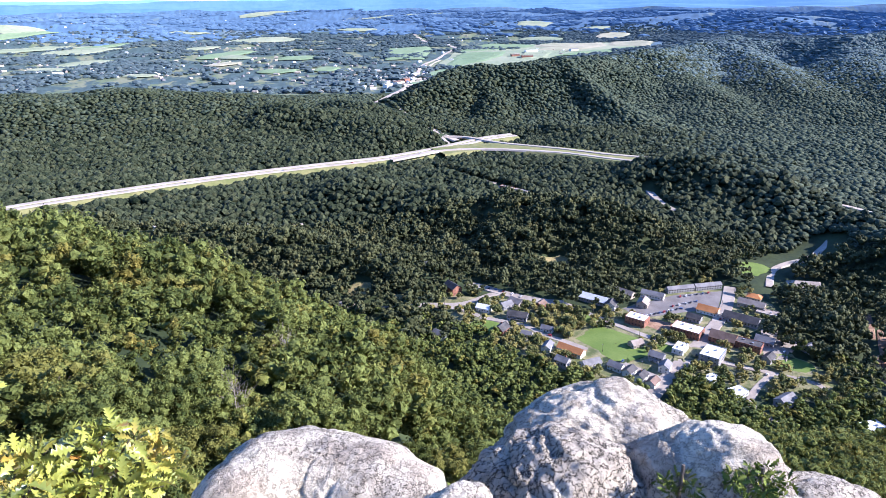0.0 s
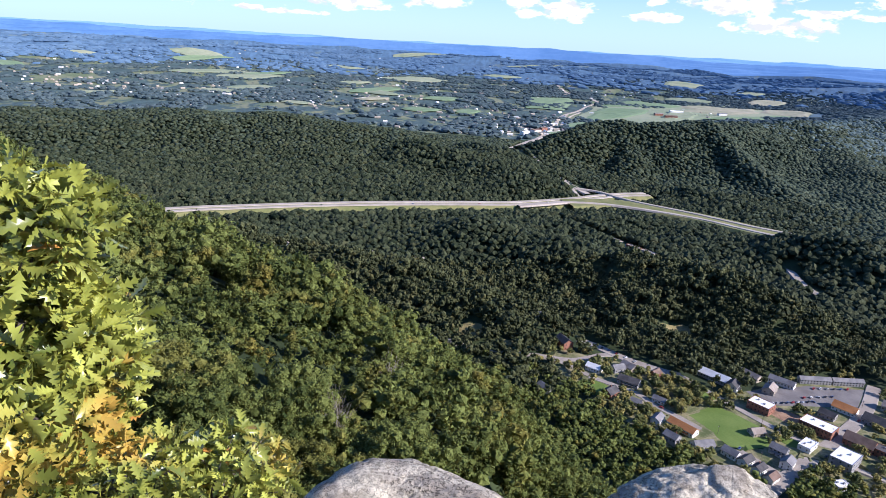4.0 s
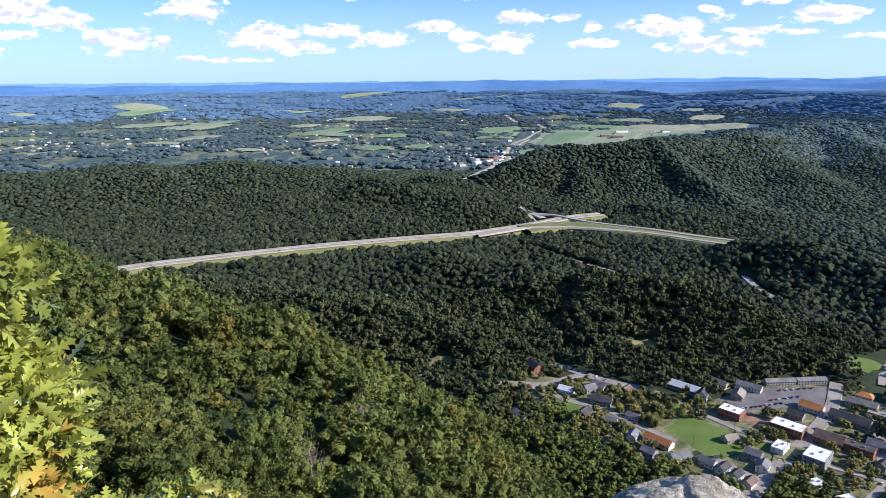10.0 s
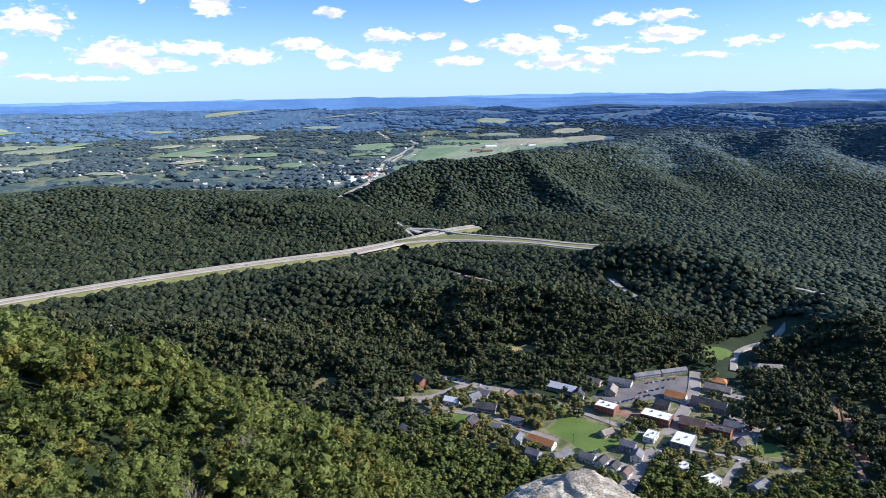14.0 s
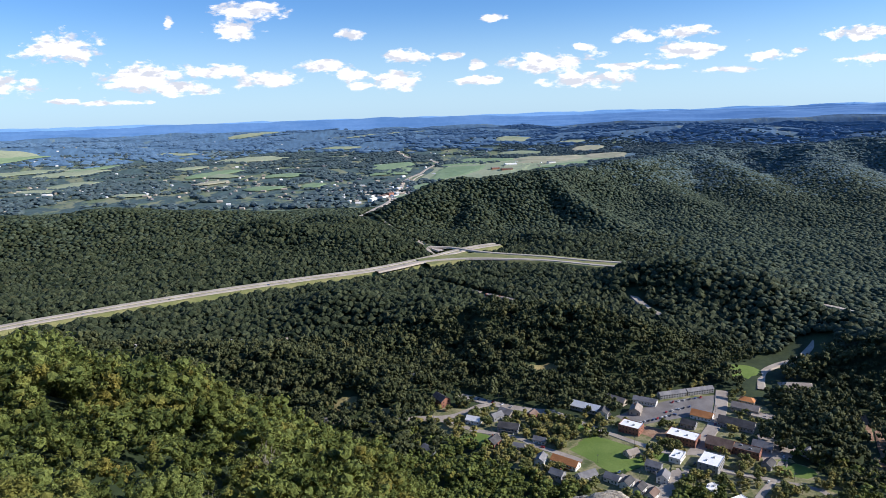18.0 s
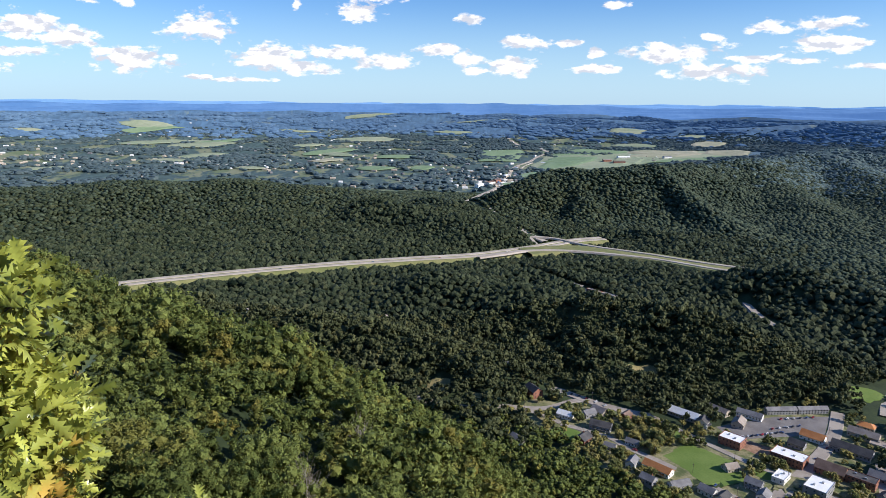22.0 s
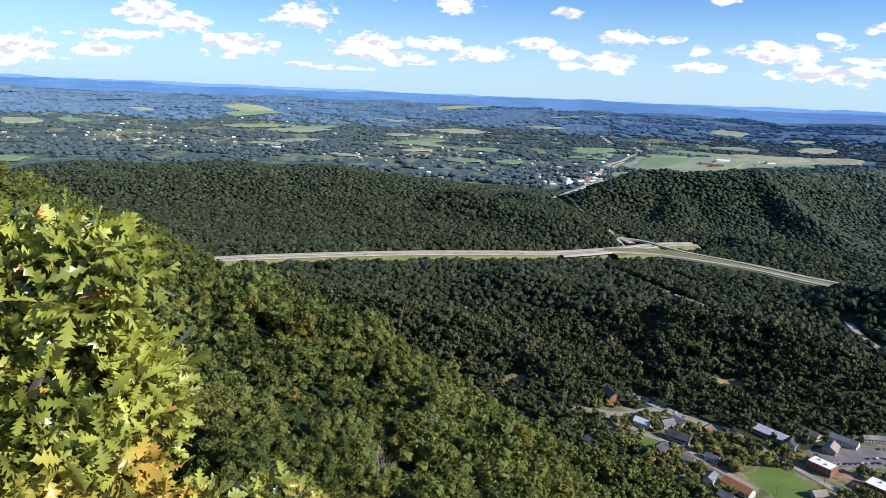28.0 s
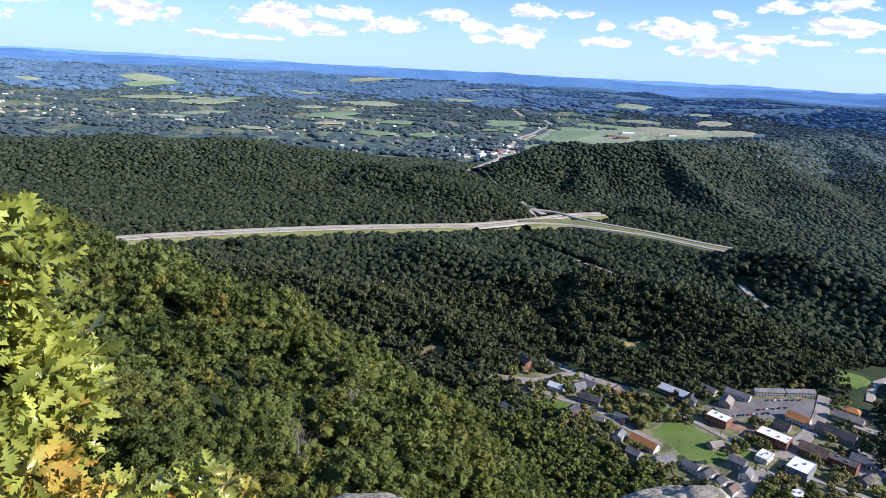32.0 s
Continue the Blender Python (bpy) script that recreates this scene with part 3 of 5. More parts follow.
road("verge", HIGHWAY, 44, VERGE, "mown grass embankment beside the highway", 10.6, 14, skirt=22, level=32.6)
road("verge", [(65, 1372), (112, 1393), (187, 1408), (320, 1352), (404, 1289), (448, 1262)], 62, VERGE, "mown grass between the highway ramps", 0.9, 4, skirt=22, level=34.5)
road("road_highway_1", line_pair(HIGHWAY, -10), 10.5, CONCRETE, "pale concrete highway carriageway through the valley", 12.0, 3, skirt=2, level=34)
road("road_highway_2", line_pair(HIGHWAY, 10), 10, CONCRETE, "pale concrete highway carriageway beside woods", 12.0, 3, skirt=2, level=34)
road("road_branch_1", [(74, 1527), (139, 1509), (208, 1439), (320, 1370), (400, 1311), (451, 1282), (482, 1264)], 9, CONCRETE, "pale highway branch past a wooded knob", 2.2, 8, skirt=2, level=36)
road("road_branch_2", BRANCH, 10, CONCRETE, "pale highway slip road curving past the junction", 2.2, 8, skirt=2, level=36)
road("road_ramp", [(39, 1595), (67, 1553), (87, 1502), (100, 1455), (85, 1410), (40, 1373)], 7, CONCRETE, "pale looping highway ramp at the junction", 2.3, 10, skirt=2)
road("road_to_pass_1", [(116, 1497), (80, 1550), (42, 1599), (-6, 1700), (-65, 1888), (-89, 2016), (-51, 2252), (8, 2512), (53, 2893), (83, 3265), (151, 3558), (257, 4029), (336, 4386)], 15, CONCRETE, "pale road winding through the gap to the distant town", 1.6, 5, step=20, skirt=2)
road("road_to_pass_2", [(127, 1521), (91, 1575), (52, 1626), (9, 1729), (-45, 1923), (-66, 2056), (-26, 2274), (36, 2540), (77, 2887), (114, 3228), (188, 3582)], 8, CONCRETE, "second pale lane through the wooded gap", 1.6, 3, step=20, skirt=2)
road("road_far_1", [(336, 4386), (276, 4745), (179, 4905), (125, 5342), (101, 5937)], 26, CONCRETE, "thin pale road in the far plain", 3, 12, step=60, skirt=2)
road("road_far_2", [(437, 3440), (649, 3817), (921, 3991), (1284, 4269)], 14, CONCRETE, "thin pale lane across hay fields", 3, 12, step=60, skirt=2)
road("road_grey_lane", [(407, 1077), (408, 1042), (412, 1008), (420, 970)], 11, ASPHALT, "short grey road between dark woods", 1.5, 7)
road("road_viaduct_1", [(639, 984), (651, 958), (666, 930), (676, 910), (683, 891)], 8, CONCRETE, "pale viaduct deck above the trees", 0, 4, skirt=0.6, level=34)
road("road_viaduct_2", [(639, 964), (649, 940), (664, 913), (674, 891)], 7, CONCRETE, "lower pale viaduct deck above the trees", 0, 4, skirt=0.6, level=31)
road("road_curvy_lane", [(435, 717), (449, 742), (469, 769), (498, 785), (527, 793), (560, 816), (586, 840)], 8, CONCRETE, "pale lane curving round a lawn", 0.8, 22)
road("road_track", [(512, 646), (501, 626), (473, 578), (449, 535), (440, 510), (424, 477)], 5, EARTH, "bare earth track between trees", 0.7, 5)
road("road_main_street", [(194, 477), (212, 501), (258, 552), (309, 606), (355, 663), (389, 723)], 13, ASPHALT, "worn grey main street of the town", 0.95, 3)
road("road_lawn_street", [(77, 667), (123, 642), (139, 621), (159, 604), (187, 577), (209, 555), (235, 527)], 7, ASPHALT, "narrow grey street beside the lawn", 0.85, 3)
road("road_back_street", [(154, 702), (178, 694), (198, 668), (226, 633), (248, 607), (277, 579)], 7, ASPHALT, "narrow grey street behind the lawn", 0.8, 3)
road("road_left_street", [(-150, 746), (-92, 720), (-58, 706), (-19, 703), (14, 703), (47, 694), (77, 669)], 7, ASPHALT, "pale street leading out of the town", 0.8, 1)
road("road_upper_street", [(69, 759), (86, 750), (117, 725), (154, 704), (178, 696)], 12, ASPHALT, "grey street along the foot of the wooded hill", 0.75, 6)
road("road_cross_street", [(14, 705), (60, 703), (96, 726), (111, 728)], 8, ASPHALT, "pale side street by a brick house", 0.7, 3)
road("road_lane_1", [(284, 565), (304, 554), (330, 539), (355, 525), (374, 511), (375, 486)], 6, ASPHALT, "pale lane among gardens", 0.8, 3)
road("road_lane_2", [(340, 532), (310, 505), (297, 484), (306, 456)], 6, ASPHALT, "pale gravel lane among gardens", 0.76, 3)
patch("parking_lot_1", [(242, 677), (314, 707), (375, 713), (350, 669), (301, 660), (252, 650)], LOT, "dark asphalt parking lot with painted bays", 0.7)
patch("parking_lot_2", [(372, 615), (408, 622), (408, 595), (364, 550), (343, 552)], ASPHALT, "grey asphalt parking lot behind shops", 0.72)
patch("lawn_1", [(165, 612), (204, 639), (239, 602), (235, 571), (202, 556)], GRASS, "open mown green lawn in the town", 0.6)
patch("lawn_2", oval(79, 645, 17, 16, 20, 5), GRASS, "small mown lawn by houses", 0.6)
patch("lawn_3", oval(370, 547, 20, 13, -30, 6), GRASS, "small mown lawn by a lane", 0.65)
patch("lawn_4", oval(188, 663, 20, 12, -50, 7), GRASS, "mown grass under street trees", 0.6)
patch("lawn_5", oval(256, 584, 10, 8, -40, 8), GRASS, "small grass plot by the main street", 0.62)
patch("bare_lot", oval(269, 632, 22, 12, -45, 8), EARTH, "bare red-brown earth building lot", 0.62)
for k, (cx, cy, a, b, turn) in enumerate([(439, 768, 22, 15, 30), (189, 802, 19, 10, 10), (-149, 862, 15, 9, 0), (-61, 739, 13, 9, 0), (-11, 719, 14, 4, 0), (-260, 979, 30, 8, 0), (-165, 964, 14, 10, 0)]):
    CLEARINGS.append((cx, cy, a + 2, b + 2, turn))
    patch("clearing_%d" % (k + 1), oval(cx, cy, a + 2, b + 2, turn, k), DRY_GRASS if k else GRASS, "grassy clearing among dark woods", 0.7)
patch("gravel_lot_1", [(-223, 1259), (-154, 1289), (-106, 1303), (-100, 1289), (-149, 1271), (-213, 1244)], CONCRETE, "pale gravel lot beside the highway", 2.0)
patch("gravel_lot_2", [(-60, 1326), (-41, 1341), (23, 1358), (26, 1341), (-41, 1318)], CONCRETE, "pale gravel lot with parked trucks", 2.0)
CLEARINGS += [(-159, 1272, 75, 18, 22), (-16, 1338, 55, 16, 22), (137, 1169, 125, 13, -50), (517, 597, 26, 16, 55), (478, 714, 26, 14, -10)]
patch("earth_bank", [(498, 610), (518, 616), (505, 588), (481, 565), (463, 525), (443, 495), (446, 511), (455, 539), (474, 574)], EARTH, "bare red-brown earth bank between trees", 1.2)
patch("storage_yard", oval(134, 1168, 115, 9, -50, 3), ASPHALT, "long grey storage yard in the woods", 1.0)

FIELDS = [
    "-2438 4699 218 412 -18 p, -2011 4471 238 323 -17 p, -3129 5970 194 418 -20 g, -2026 4850 111 349 -19 g, -1021 4109 130 356 -17 g",
    "-886 3488 85 158 -16 t, -1057 5443 287 444 -21 p, -1680 3717 138 214 -16 p, -1693 3388 150 105 -15 p, -568 3132 112 105 -15 g",
    "-556 3774 136 202 -17 g, -352 3172 67 111 -15 g, -1131 3009 87 66 -14 p, -1306 4601 103 196 -19 p, 48 4180 119 330 -19 g",
    "661 4463 249 224 -20 g, 387 3692 154 255 -17 g, 716 3738 103 376 -18 p, 1065 4365 270 294 -20 t, 1475 4436 180 392 -21 t",
    "155 2934 61 161 -15 g, 58 2589 45 100 -14 g, 1006 5024 210 191 -22 p, 1620 5304 145 442 -24 t, -1830 9948 256 714 -32 p",
    "40 8774 82 1220 -32 p, -526 2528 35 36 -13 p, 1743 6252 130 377 -27 p, -1976 6466 308 231 -23 p, -408 6544 197 309 -25 p",
    "-3698 3828 157 446 46 p, -3576 4155 116 390 47 g, -2133 2113 90 113 30 g, -1846 1967 80 70 28 p, -2050 2898 103 64 34 p",
    "-4080 5622 126 324 56 p, -3368 6266 249 537 54 p, -2074 4730 107 289 43 p, -940 3893 88 238 35 p, 1300 6900 200 500 -24 p",
]
CROPS = {"p": (PALE_FIELD, "pale hay field in the far plain"), "g": (GREEN_FIELD, "green pasture in the far plain"), "t": (TAN_FIELD, "tan cut field in the far plain")}
patch("field_0", [(373, 4480), (711, 4648), (1180, 4933), (1610, 4380), (1329, 3948), (996, 3876), (715, 3493), (520, 3060), (300, 2968), (158, 2911), (135, 3195), (256, 3781)], PALE_FIELD,
      "broad pale hay meadows beside the distant road", 5.0, "field")
CLEARINGS += [(384, 3489, 330, 300, 40), (758, 3867, 420, 280, 36), (1216, 4293, 500, 260, 30)]
for k, (outline, crop, words) in enumerate([
    ([(329, 3962), (605, 4004), (539, 3693), (401, 3385), (245, 3164), (196, 3234)], GREEN_FIELD, "green pasture beside the distant road"),
    ([(388, 4475), (732, 4580), (723, 4253), (519, 4078), (336, 4047)], GREEN_FIELD, "green pasture among hay meadows"),
    ([(724, 4011), (1093, 4569), (1341, 4666), (1284, 4269), (985, 3970)], TAN_FIELD, "tan cut strip of the meadows"),
    ([(787, 3616), (1038, 3907), (1420, 4221), (1507, 4190), (1239, 3886), (908, 3655)], GREEN_FIELD, "dull green strip of the meadows"),
    ([(-132, 4391), (158, 4555), (182, 4237), (106, 3641), (-93, 3597)], GREEN_FIELD, "green pasture behind the distant town"),
]):
    patch("meadow_%d" % (k + 1), outline, crop, words, 8.0, "field")
count = 0
for row in FIELDS:
    for item in row.split(","):
        cx, cy, a, b, turn, crop = item.split()
        cx, cy, a, b, turn = float(cx), float(cy), float(a), float(b), float(turn)
        a, b, count = a * 0.8, b * 0.75, count + 1
        CLEARINGS.append((cx, cy, a, b, turn))
        patch("field_%d" % count, oval(cx, cy, a, b, turn, count), CROPS[crop][0], CROPS[crop][1], 4.5 + cy * 0.0012, "field")

# ---- the rocky overlook ----
def part(name, bm, material, parent, label="", smooth_faces=False):
    """Links a bmesh as one mesh object under a thing or a part."""
    me = bpy.data.meshes.new(name)
    bm.to_mesh(me)
    bm.free()
    me.materials.append(material)
    if smooth_faces:
        me.polygons.foreach_set("use_smooth", [True] * len(me.polygons))
    ob = new(name, me)
    ob.parent = parent
    return tagged(ob, label)


def boulder(name, centre, lumps, material, label, level=6, rough=0.028, grain=0.009, seed=0, cuts=(), keen=32):
    """A weathered rock: the hull of rounded lumps (offset, radii) round a centre, worn by noise."""
    v, f = ico(level)
    reach = np.full(len(v), 0.02)
    for (ox, oy, oz), (rx, ry, rz) in lumps:
        o, s = -np.array((ox, oy, oz)), np.array((rx, ry, rz))
        d, o = v / s, o / s
        a, b, c = (d * d).sum(1), (d * o).sum(1), (o * o).sum() - 1
        disc = b * b - a * c
        hit = np.where(disc > 0, (-b + np.sqrt(np.maximum(disc, 0))) / a, 0.02)
        reach = np.log(np.exp(reach * keen) + np.exp(np.maximum(hit, 0.02) * keen)) / keen
    chip = np.random.default_rng(seed + 50)
    for k in range(11):      # flat faces where slabs broke away
        n = chip.standard_normal(3)
        n /= np.linalg.norm(n)
        face = (v @ n * reach).max() * chip.uniform(0.86, 0.96)
        reach = np.minimum(reach, np.where(v @ n > 0.05, face / np.maximum(v @ n, 0.05), 1e3))
    for n, face in cuts:
        n = np.array(n) / np.linalg.norm(n)
        reach = np.minimum(reach, np.where(v @ n > 0.05, face / np.maximum(v @ n, 0.05), 1e3))
    p = v * reach[:, None]
    move = np.array([rough * noise.fractal(Vector(q) * 1.9 + Vector((seed, 0, 0)), 1.0, 2.0, 4)
                     - 0.5 * rough * max(0.0, 0.28 - abs(noise.noise(Vector(q) * 2.3 + Vector((0, seed, 0))))) / 0.28
                     - 0.5 * rough * max(0.0, 0.2 - abs(noise.noise(Vector(q) * 6.1 + Vector((seed, seed, 0))))) / 0.2
                     + grain * noise.fractal(Vector(q) * 14.0, 0.8, 2.0, 3) for q in p])
    p = p + v * move[:, None]
    ob = mesh_object(name, p, f, material, smooth_faces=True)
    ob.location = (centre[0], centre[1], HEIGHT + centre[2])
    return tagged(ob, label, "rock", "rocks at the overlook")


def ico(level):
    bm = bmesh.new()
    bmesh.ops.create_icosphere(bm, subdivisions=level, radius=1.0)
    v = np.array([p.co[:] for p in bm.verts])
    f = np.array([[p.index for p in q.verts] for q in bm.faces])
    bm.free()
    return v, f


boulder("rock", (-0.45, 2.77, -2.44), [((-0.10, 0.14, -0.00), (0.29, 0.34, 0.29)), ((-0.27, 0.08, 0.06), (0.26, 0.30, 0.26)), ((0.08, 0.08, -0.03), (0.33, 0.37, 0.33)), ((0.26, -0.03, -0.03), (0.33, 0.38, 0.33)), ((-0.40, -0.10, 0.05), (0.24, 0.28, 0.24)), ((0.43, -0.17, -0.04), (0.31, 0.36, 0.31)), ((0.0, 0.12, -0.37), (0.68, 0.45, 0.40))], ROCK,
        "rounded pale grey sandstone boulder with dark lichen", 6, seed=1, rough=0.02, grain=0.009)
boulder("rock", (1.05, 3.08, -2.45), [((0.10, 0.10, 0.04), (0.33, 0.38, 0.33)), ((-0.08, 0.05, -0.02), (0.37, 0.43, 0.37)), ((0.25, -0.10, 0.03), (0.32, 0.37, 0.32)), ((-0.27, -0.05, -0.05), (0.32, 0.37, 0.32)), ((0.0, 0.12, -0.37), (0.52, 0.45, 0.40))], ROCK,
        "large peaked sandstone boulder with a bleached crest", 6, seed=4, rough=0.03, grain=0.012)
boulder("rock", (0.65, 2.69, -2.34), [((-0.11, 0.04, -0.03), (0.28, 0.32, 0.28)), ((-0.27, 0.06, -0.03), (0.15, 0.18, 0.15)), ((0.10, -0.03, 0.03), (0.29, 0.33, 0.29)), ((0.28, -0.08, 0.03), (0.23, 0.27, 0.23)), ((0.0, 0.12, -0.37), (0.47, 0.45, 0.40))], PITTED_ROCK,
        "rough deeply pitted sandstone block below the peak", 6, seed=37, rough=0.035, grain=0.02)
boulder("rock", (1.42, 2.60, -2.27), [((0.13, -0.06, 0.07), (0.26, 0.30, 0.26)), ((0.00, 0.02, -0.01), (0.28, 0.32, 0.28)), ((-0.13, 0.04, -0.06), (0.24, 0.27, 0.24)), ((0.0, 0.12, -0.37), (0.34, 0.45, 0.40))], ROCK,
        "flat-topped pale sandstone boulder beside a crack", 6, seed=7, rough=0.02, grain=0.009, cuts=[((-0.05, -0.12, 1.0), 0.34)])
boulder("rock", (0.20, 2.22, -2.08), [((0.03, 0.01, 0.01), (0.15, 0.17, 0.15)), ((-0.03, -0.01, -0.01), (0.15, 0.17, 0.15))], ROCK,
        "small wedge of pale sandstone between boulders", 5, seed=9, rough=0.028, grain=0.009)
boulder("rock", (1.73, 2.25, -2.31), [((0.04, 0.03, 0.00), (0.26, 0.30, 0.26)), ((-0.18, 0.03, -0.00), (0.26, 0.30, 0.26)), ((0.15, -0.06, -0.00), (0.27, 0.31, 0.27)), ((0.0, 0.12, -0.37), (0.39, 0.45, 0.40))], ROCK,
        "broad low sandstone boulder at the edge", 5, seed=12, rough=0.028, grain=0.009)
boulder("rock", (-2.0, 2.1, -3.0), [((0, 0, 0), (1.1, 0.9, 0.75)), ((-0.8, 0, 0.1), (0.9, 0.8, 0.8))], ROCK,
        "pale sandstone boulder under the oak", 5, seed=15)
boulder("rock_shelf", (0.4, 2.3, -4.85), [((0, 0, 0), (2.9, 1.2, 1.95)), ((-1.0, 0.1, 0.0), (1.8, 1.1, 1.9)), ((1.0, 0.1, 0.0), (1.8, 1.1, 1.9))], ROCK,
        "broad sandstone shelf that carries the boulders", 5, seed=26, rough=0.05, grain=0.02)
boulder("overlook_ledge", (0.0, -2.6, -3.0), [((0, 0, 0), (5.5, 3.6, 1.32)), ((-2.4, 1.4, -0.2), (2.6, 2.4, 1.2)), ((2.2, 1.2, -0.3), (2.8, 2.6, 1.15))], ROCK,
        "broad weathered sandstone ledge of the overlook", 5, seed=20, keen=14)
boulder("cliff", (0.0, -1.5, -9.0), [((0, 0, 0), (9.0, 4.6, 6.4)), ((-5, 1, -2), (6, 4, 5)), ((5, 1, -2), (6, 4, 5))], ROCK,
        "sheer sandstone cliff below the overlook", 5, seed=23, keen=14, rough=0.3, grain=0.05)


# ---- the oak ----
def leaf_mesh(rng, length=0.088):
    """A pointed, deeply lobed oak leaf, cupped along its vein."""
    n = 11
    t = np.linspace(0, 1, n)
    wide = np.array([0.03, 0.09, 0.31, 0.12, 0.44, 0.14, 0.51, 0.14, 0.30, 0.08, 0.0]) * 0.56 * rng.uniform(0.8, 1.2)
    sweep = np.array([0, 0, 0.07, 0, 0.09, 0.01, 0.09, 0.01, 0.08, 0.02, 0.0])
    bend, cup = rng.uniform(-0.3, 0.7), rng.uniform(0.1, 0.9)
    vein = np.stack([np.zeros(n), t, -bend * t * t], 1)
    right = np.stack([wide, t + sweep, -bend * t * t + cup * wide], 1)
    left = right * (-1, 1, 1)
    v = np.concatenate([vein, right, left]) * length
    f = []
    for i in range(n - 1):
        f += [(i, n + i, n + i + 1), (i, n + i + 1, i + 1), (i, i + 1, 2 * n + i + 1), (i, 2 * n + i + 1, 2 * n + i)]
    return v, np.array(f)


def leaf_places(rng, count, lumps):
    """Places and turns of leaves in sprigs of seven, spread like stars at the outside of rounded masses."""
    share = np.array([l[2] for l in lumps])
    out = []
    for k in rng.choice(len(lumps), count // 7 + 1, p=share / share.sum()):
        c, s, _ = lumps[k]
        d = rng.standard_normal(3)
        d /= np.linalg.norm(d)
        tip = np.array(c) + d * np.array(s) * rng.uniform(0.6, 1.0)
        axis = Vector(0.6 * d + 0.6 * rng.standard_normal(3) + (0, 0, 0.5)).normalized()
        u = axis.orthogonal().normalized()
        for n in range(7):
            a = 2 * math.pi * n / 7 + rng.uniform(-0.4, 0.4)
            ray = Matrix.Rotation(a, 3, axis) @ u
            lean = (ray + axis * rng.uniform(-0.5, 0.8)).normalized()
            up = (axis - ray * 0.3).normalized()
            side = lean.cross(up).normalized()
            turn = Matrix((side, lean, side.cross(lean))).transposed().to_4x4() @ Matrix.Rotation(rng.normal(0, 0.7), 4, "Y")
            at = Vector(tip) + lean * 0.012 - axis * rng.uniform(0, 0.04)
            out.append(Matrix.Translation(at) @ turn @ Matrix.Diagonal((*([rng.uniform(0.7, 1.3)] * 3), 1)))
    order = rng.permutation(len(out))
    return [out[q] for q in order][:count]


def stick(bm, a, b, ra, rb, sides=7):
    """A tapered branch between two points."""
    a, b = Vector(a), Vector(b)
    q = (b - a).to_track_quat("Z", "Y")
    ends = []
    for p, r in ((a, ra), (b, rb)):
        ends.append([bm.verts.new(p + q @ Vector((r * math.cos(2 * math.pi * i / sides), r * math.sin(2 * math.pi * i / sides), 0))) for i in range(sides)])
    for i in range(sides):
        j = (i + 1) % sides
        bm.faces.new((ends[0][i], ends[0][j], ends[1][j], ends[1][i]))
    bm.faces.new(ends[1])


def oak(name, base, lumps, count, singles, label, seed, leaf=0.088, leaves=None):
    rng = np.random.default_rng(seed)
    root = new(name)
    root.location = base
    tagged(root, label, "tree", "oaks at the overlook")
    base = np.array(base)
    bm = bmesh.new()
    fork = Vector((0.03, 0.05, 0.45))
    girth = leaf / 0.088 if leaf > 0.06 else 0.2
    fork = fork * (1.0 if leaf > 0.06 else 0.5)
    stick(bm, (0, 0, -0.6), (0, 0, 0), 0.07 * girth, 0.055 * girth)
    stick(bm, (0, 0, 0), fork, 0.055 * girth, 0.04 * girth)
    part("trunk", bm, BARK, root)
    for c, s, _ in lumps:
        bm = bmesh.new()
        c = Vector(np.array(c) - base)
        mid = fork.lerp(c, 0.6) + Vector((0, 0, -0.05))
        stick(bm, fork, mid, 0.03 * girth, 0.02 * girth)
        stick(bm, mid, c, 0.02 * girth, 0.012 * girth)
        limb = part("limb", bm, BARK, root)
        for k in range(9):
            bm = bmesh.new()
            d = Vector(rng.standard_normal(3)).normalized()
            end = c + Vector(np.array(d) * np.array(s) * 0.85)
            stick(bm, mid.lerp(c, rng.uniform(0.2, 1)), end, 0.008 * girth, 0.003 * girth, 5)
            part("twig", bm, BARK, limb)
    kinds = [leaf_mesh(rng, leaf) for _ in range(6)]
    meshes = []
    for v, f in kinds:
        me = bpy.data.meshes.new("leaf")
        me.from_pydata(v.tolist(), [], f.tolist())
        me.materials.append(leaves or OAK_LEAF)
        me.polygons.foreach_set("use_smooth", [True] * len(f))
        meshes.append(me)
    places = leaf_places(rng, count, lumps)
    for k, m in enumerate(places[:singles]):
        ob = new("leaf", meshes[k % 6])
        ob.parent = root
        ob.matrix_basis = Matrix.Translation(-Vector(base)) @ m
    vs, fs, n = [], [], 0
    for k, m in enumerate(places[singles:]):
        v, f = kinds[k % 6]
        a = np.array(m)
        vs.append(v @ a[:3, :3].T + a[:3, 3] - base)
        fs.append(f + n)
        n += len(v)
    tagged(mesh_object("foliage", np.vstack(vs), np.vstack(fs), leaves or OAK_LEAVES, root, True), "many lobed yellow-green oak leaves", kind="stuff")
    return root


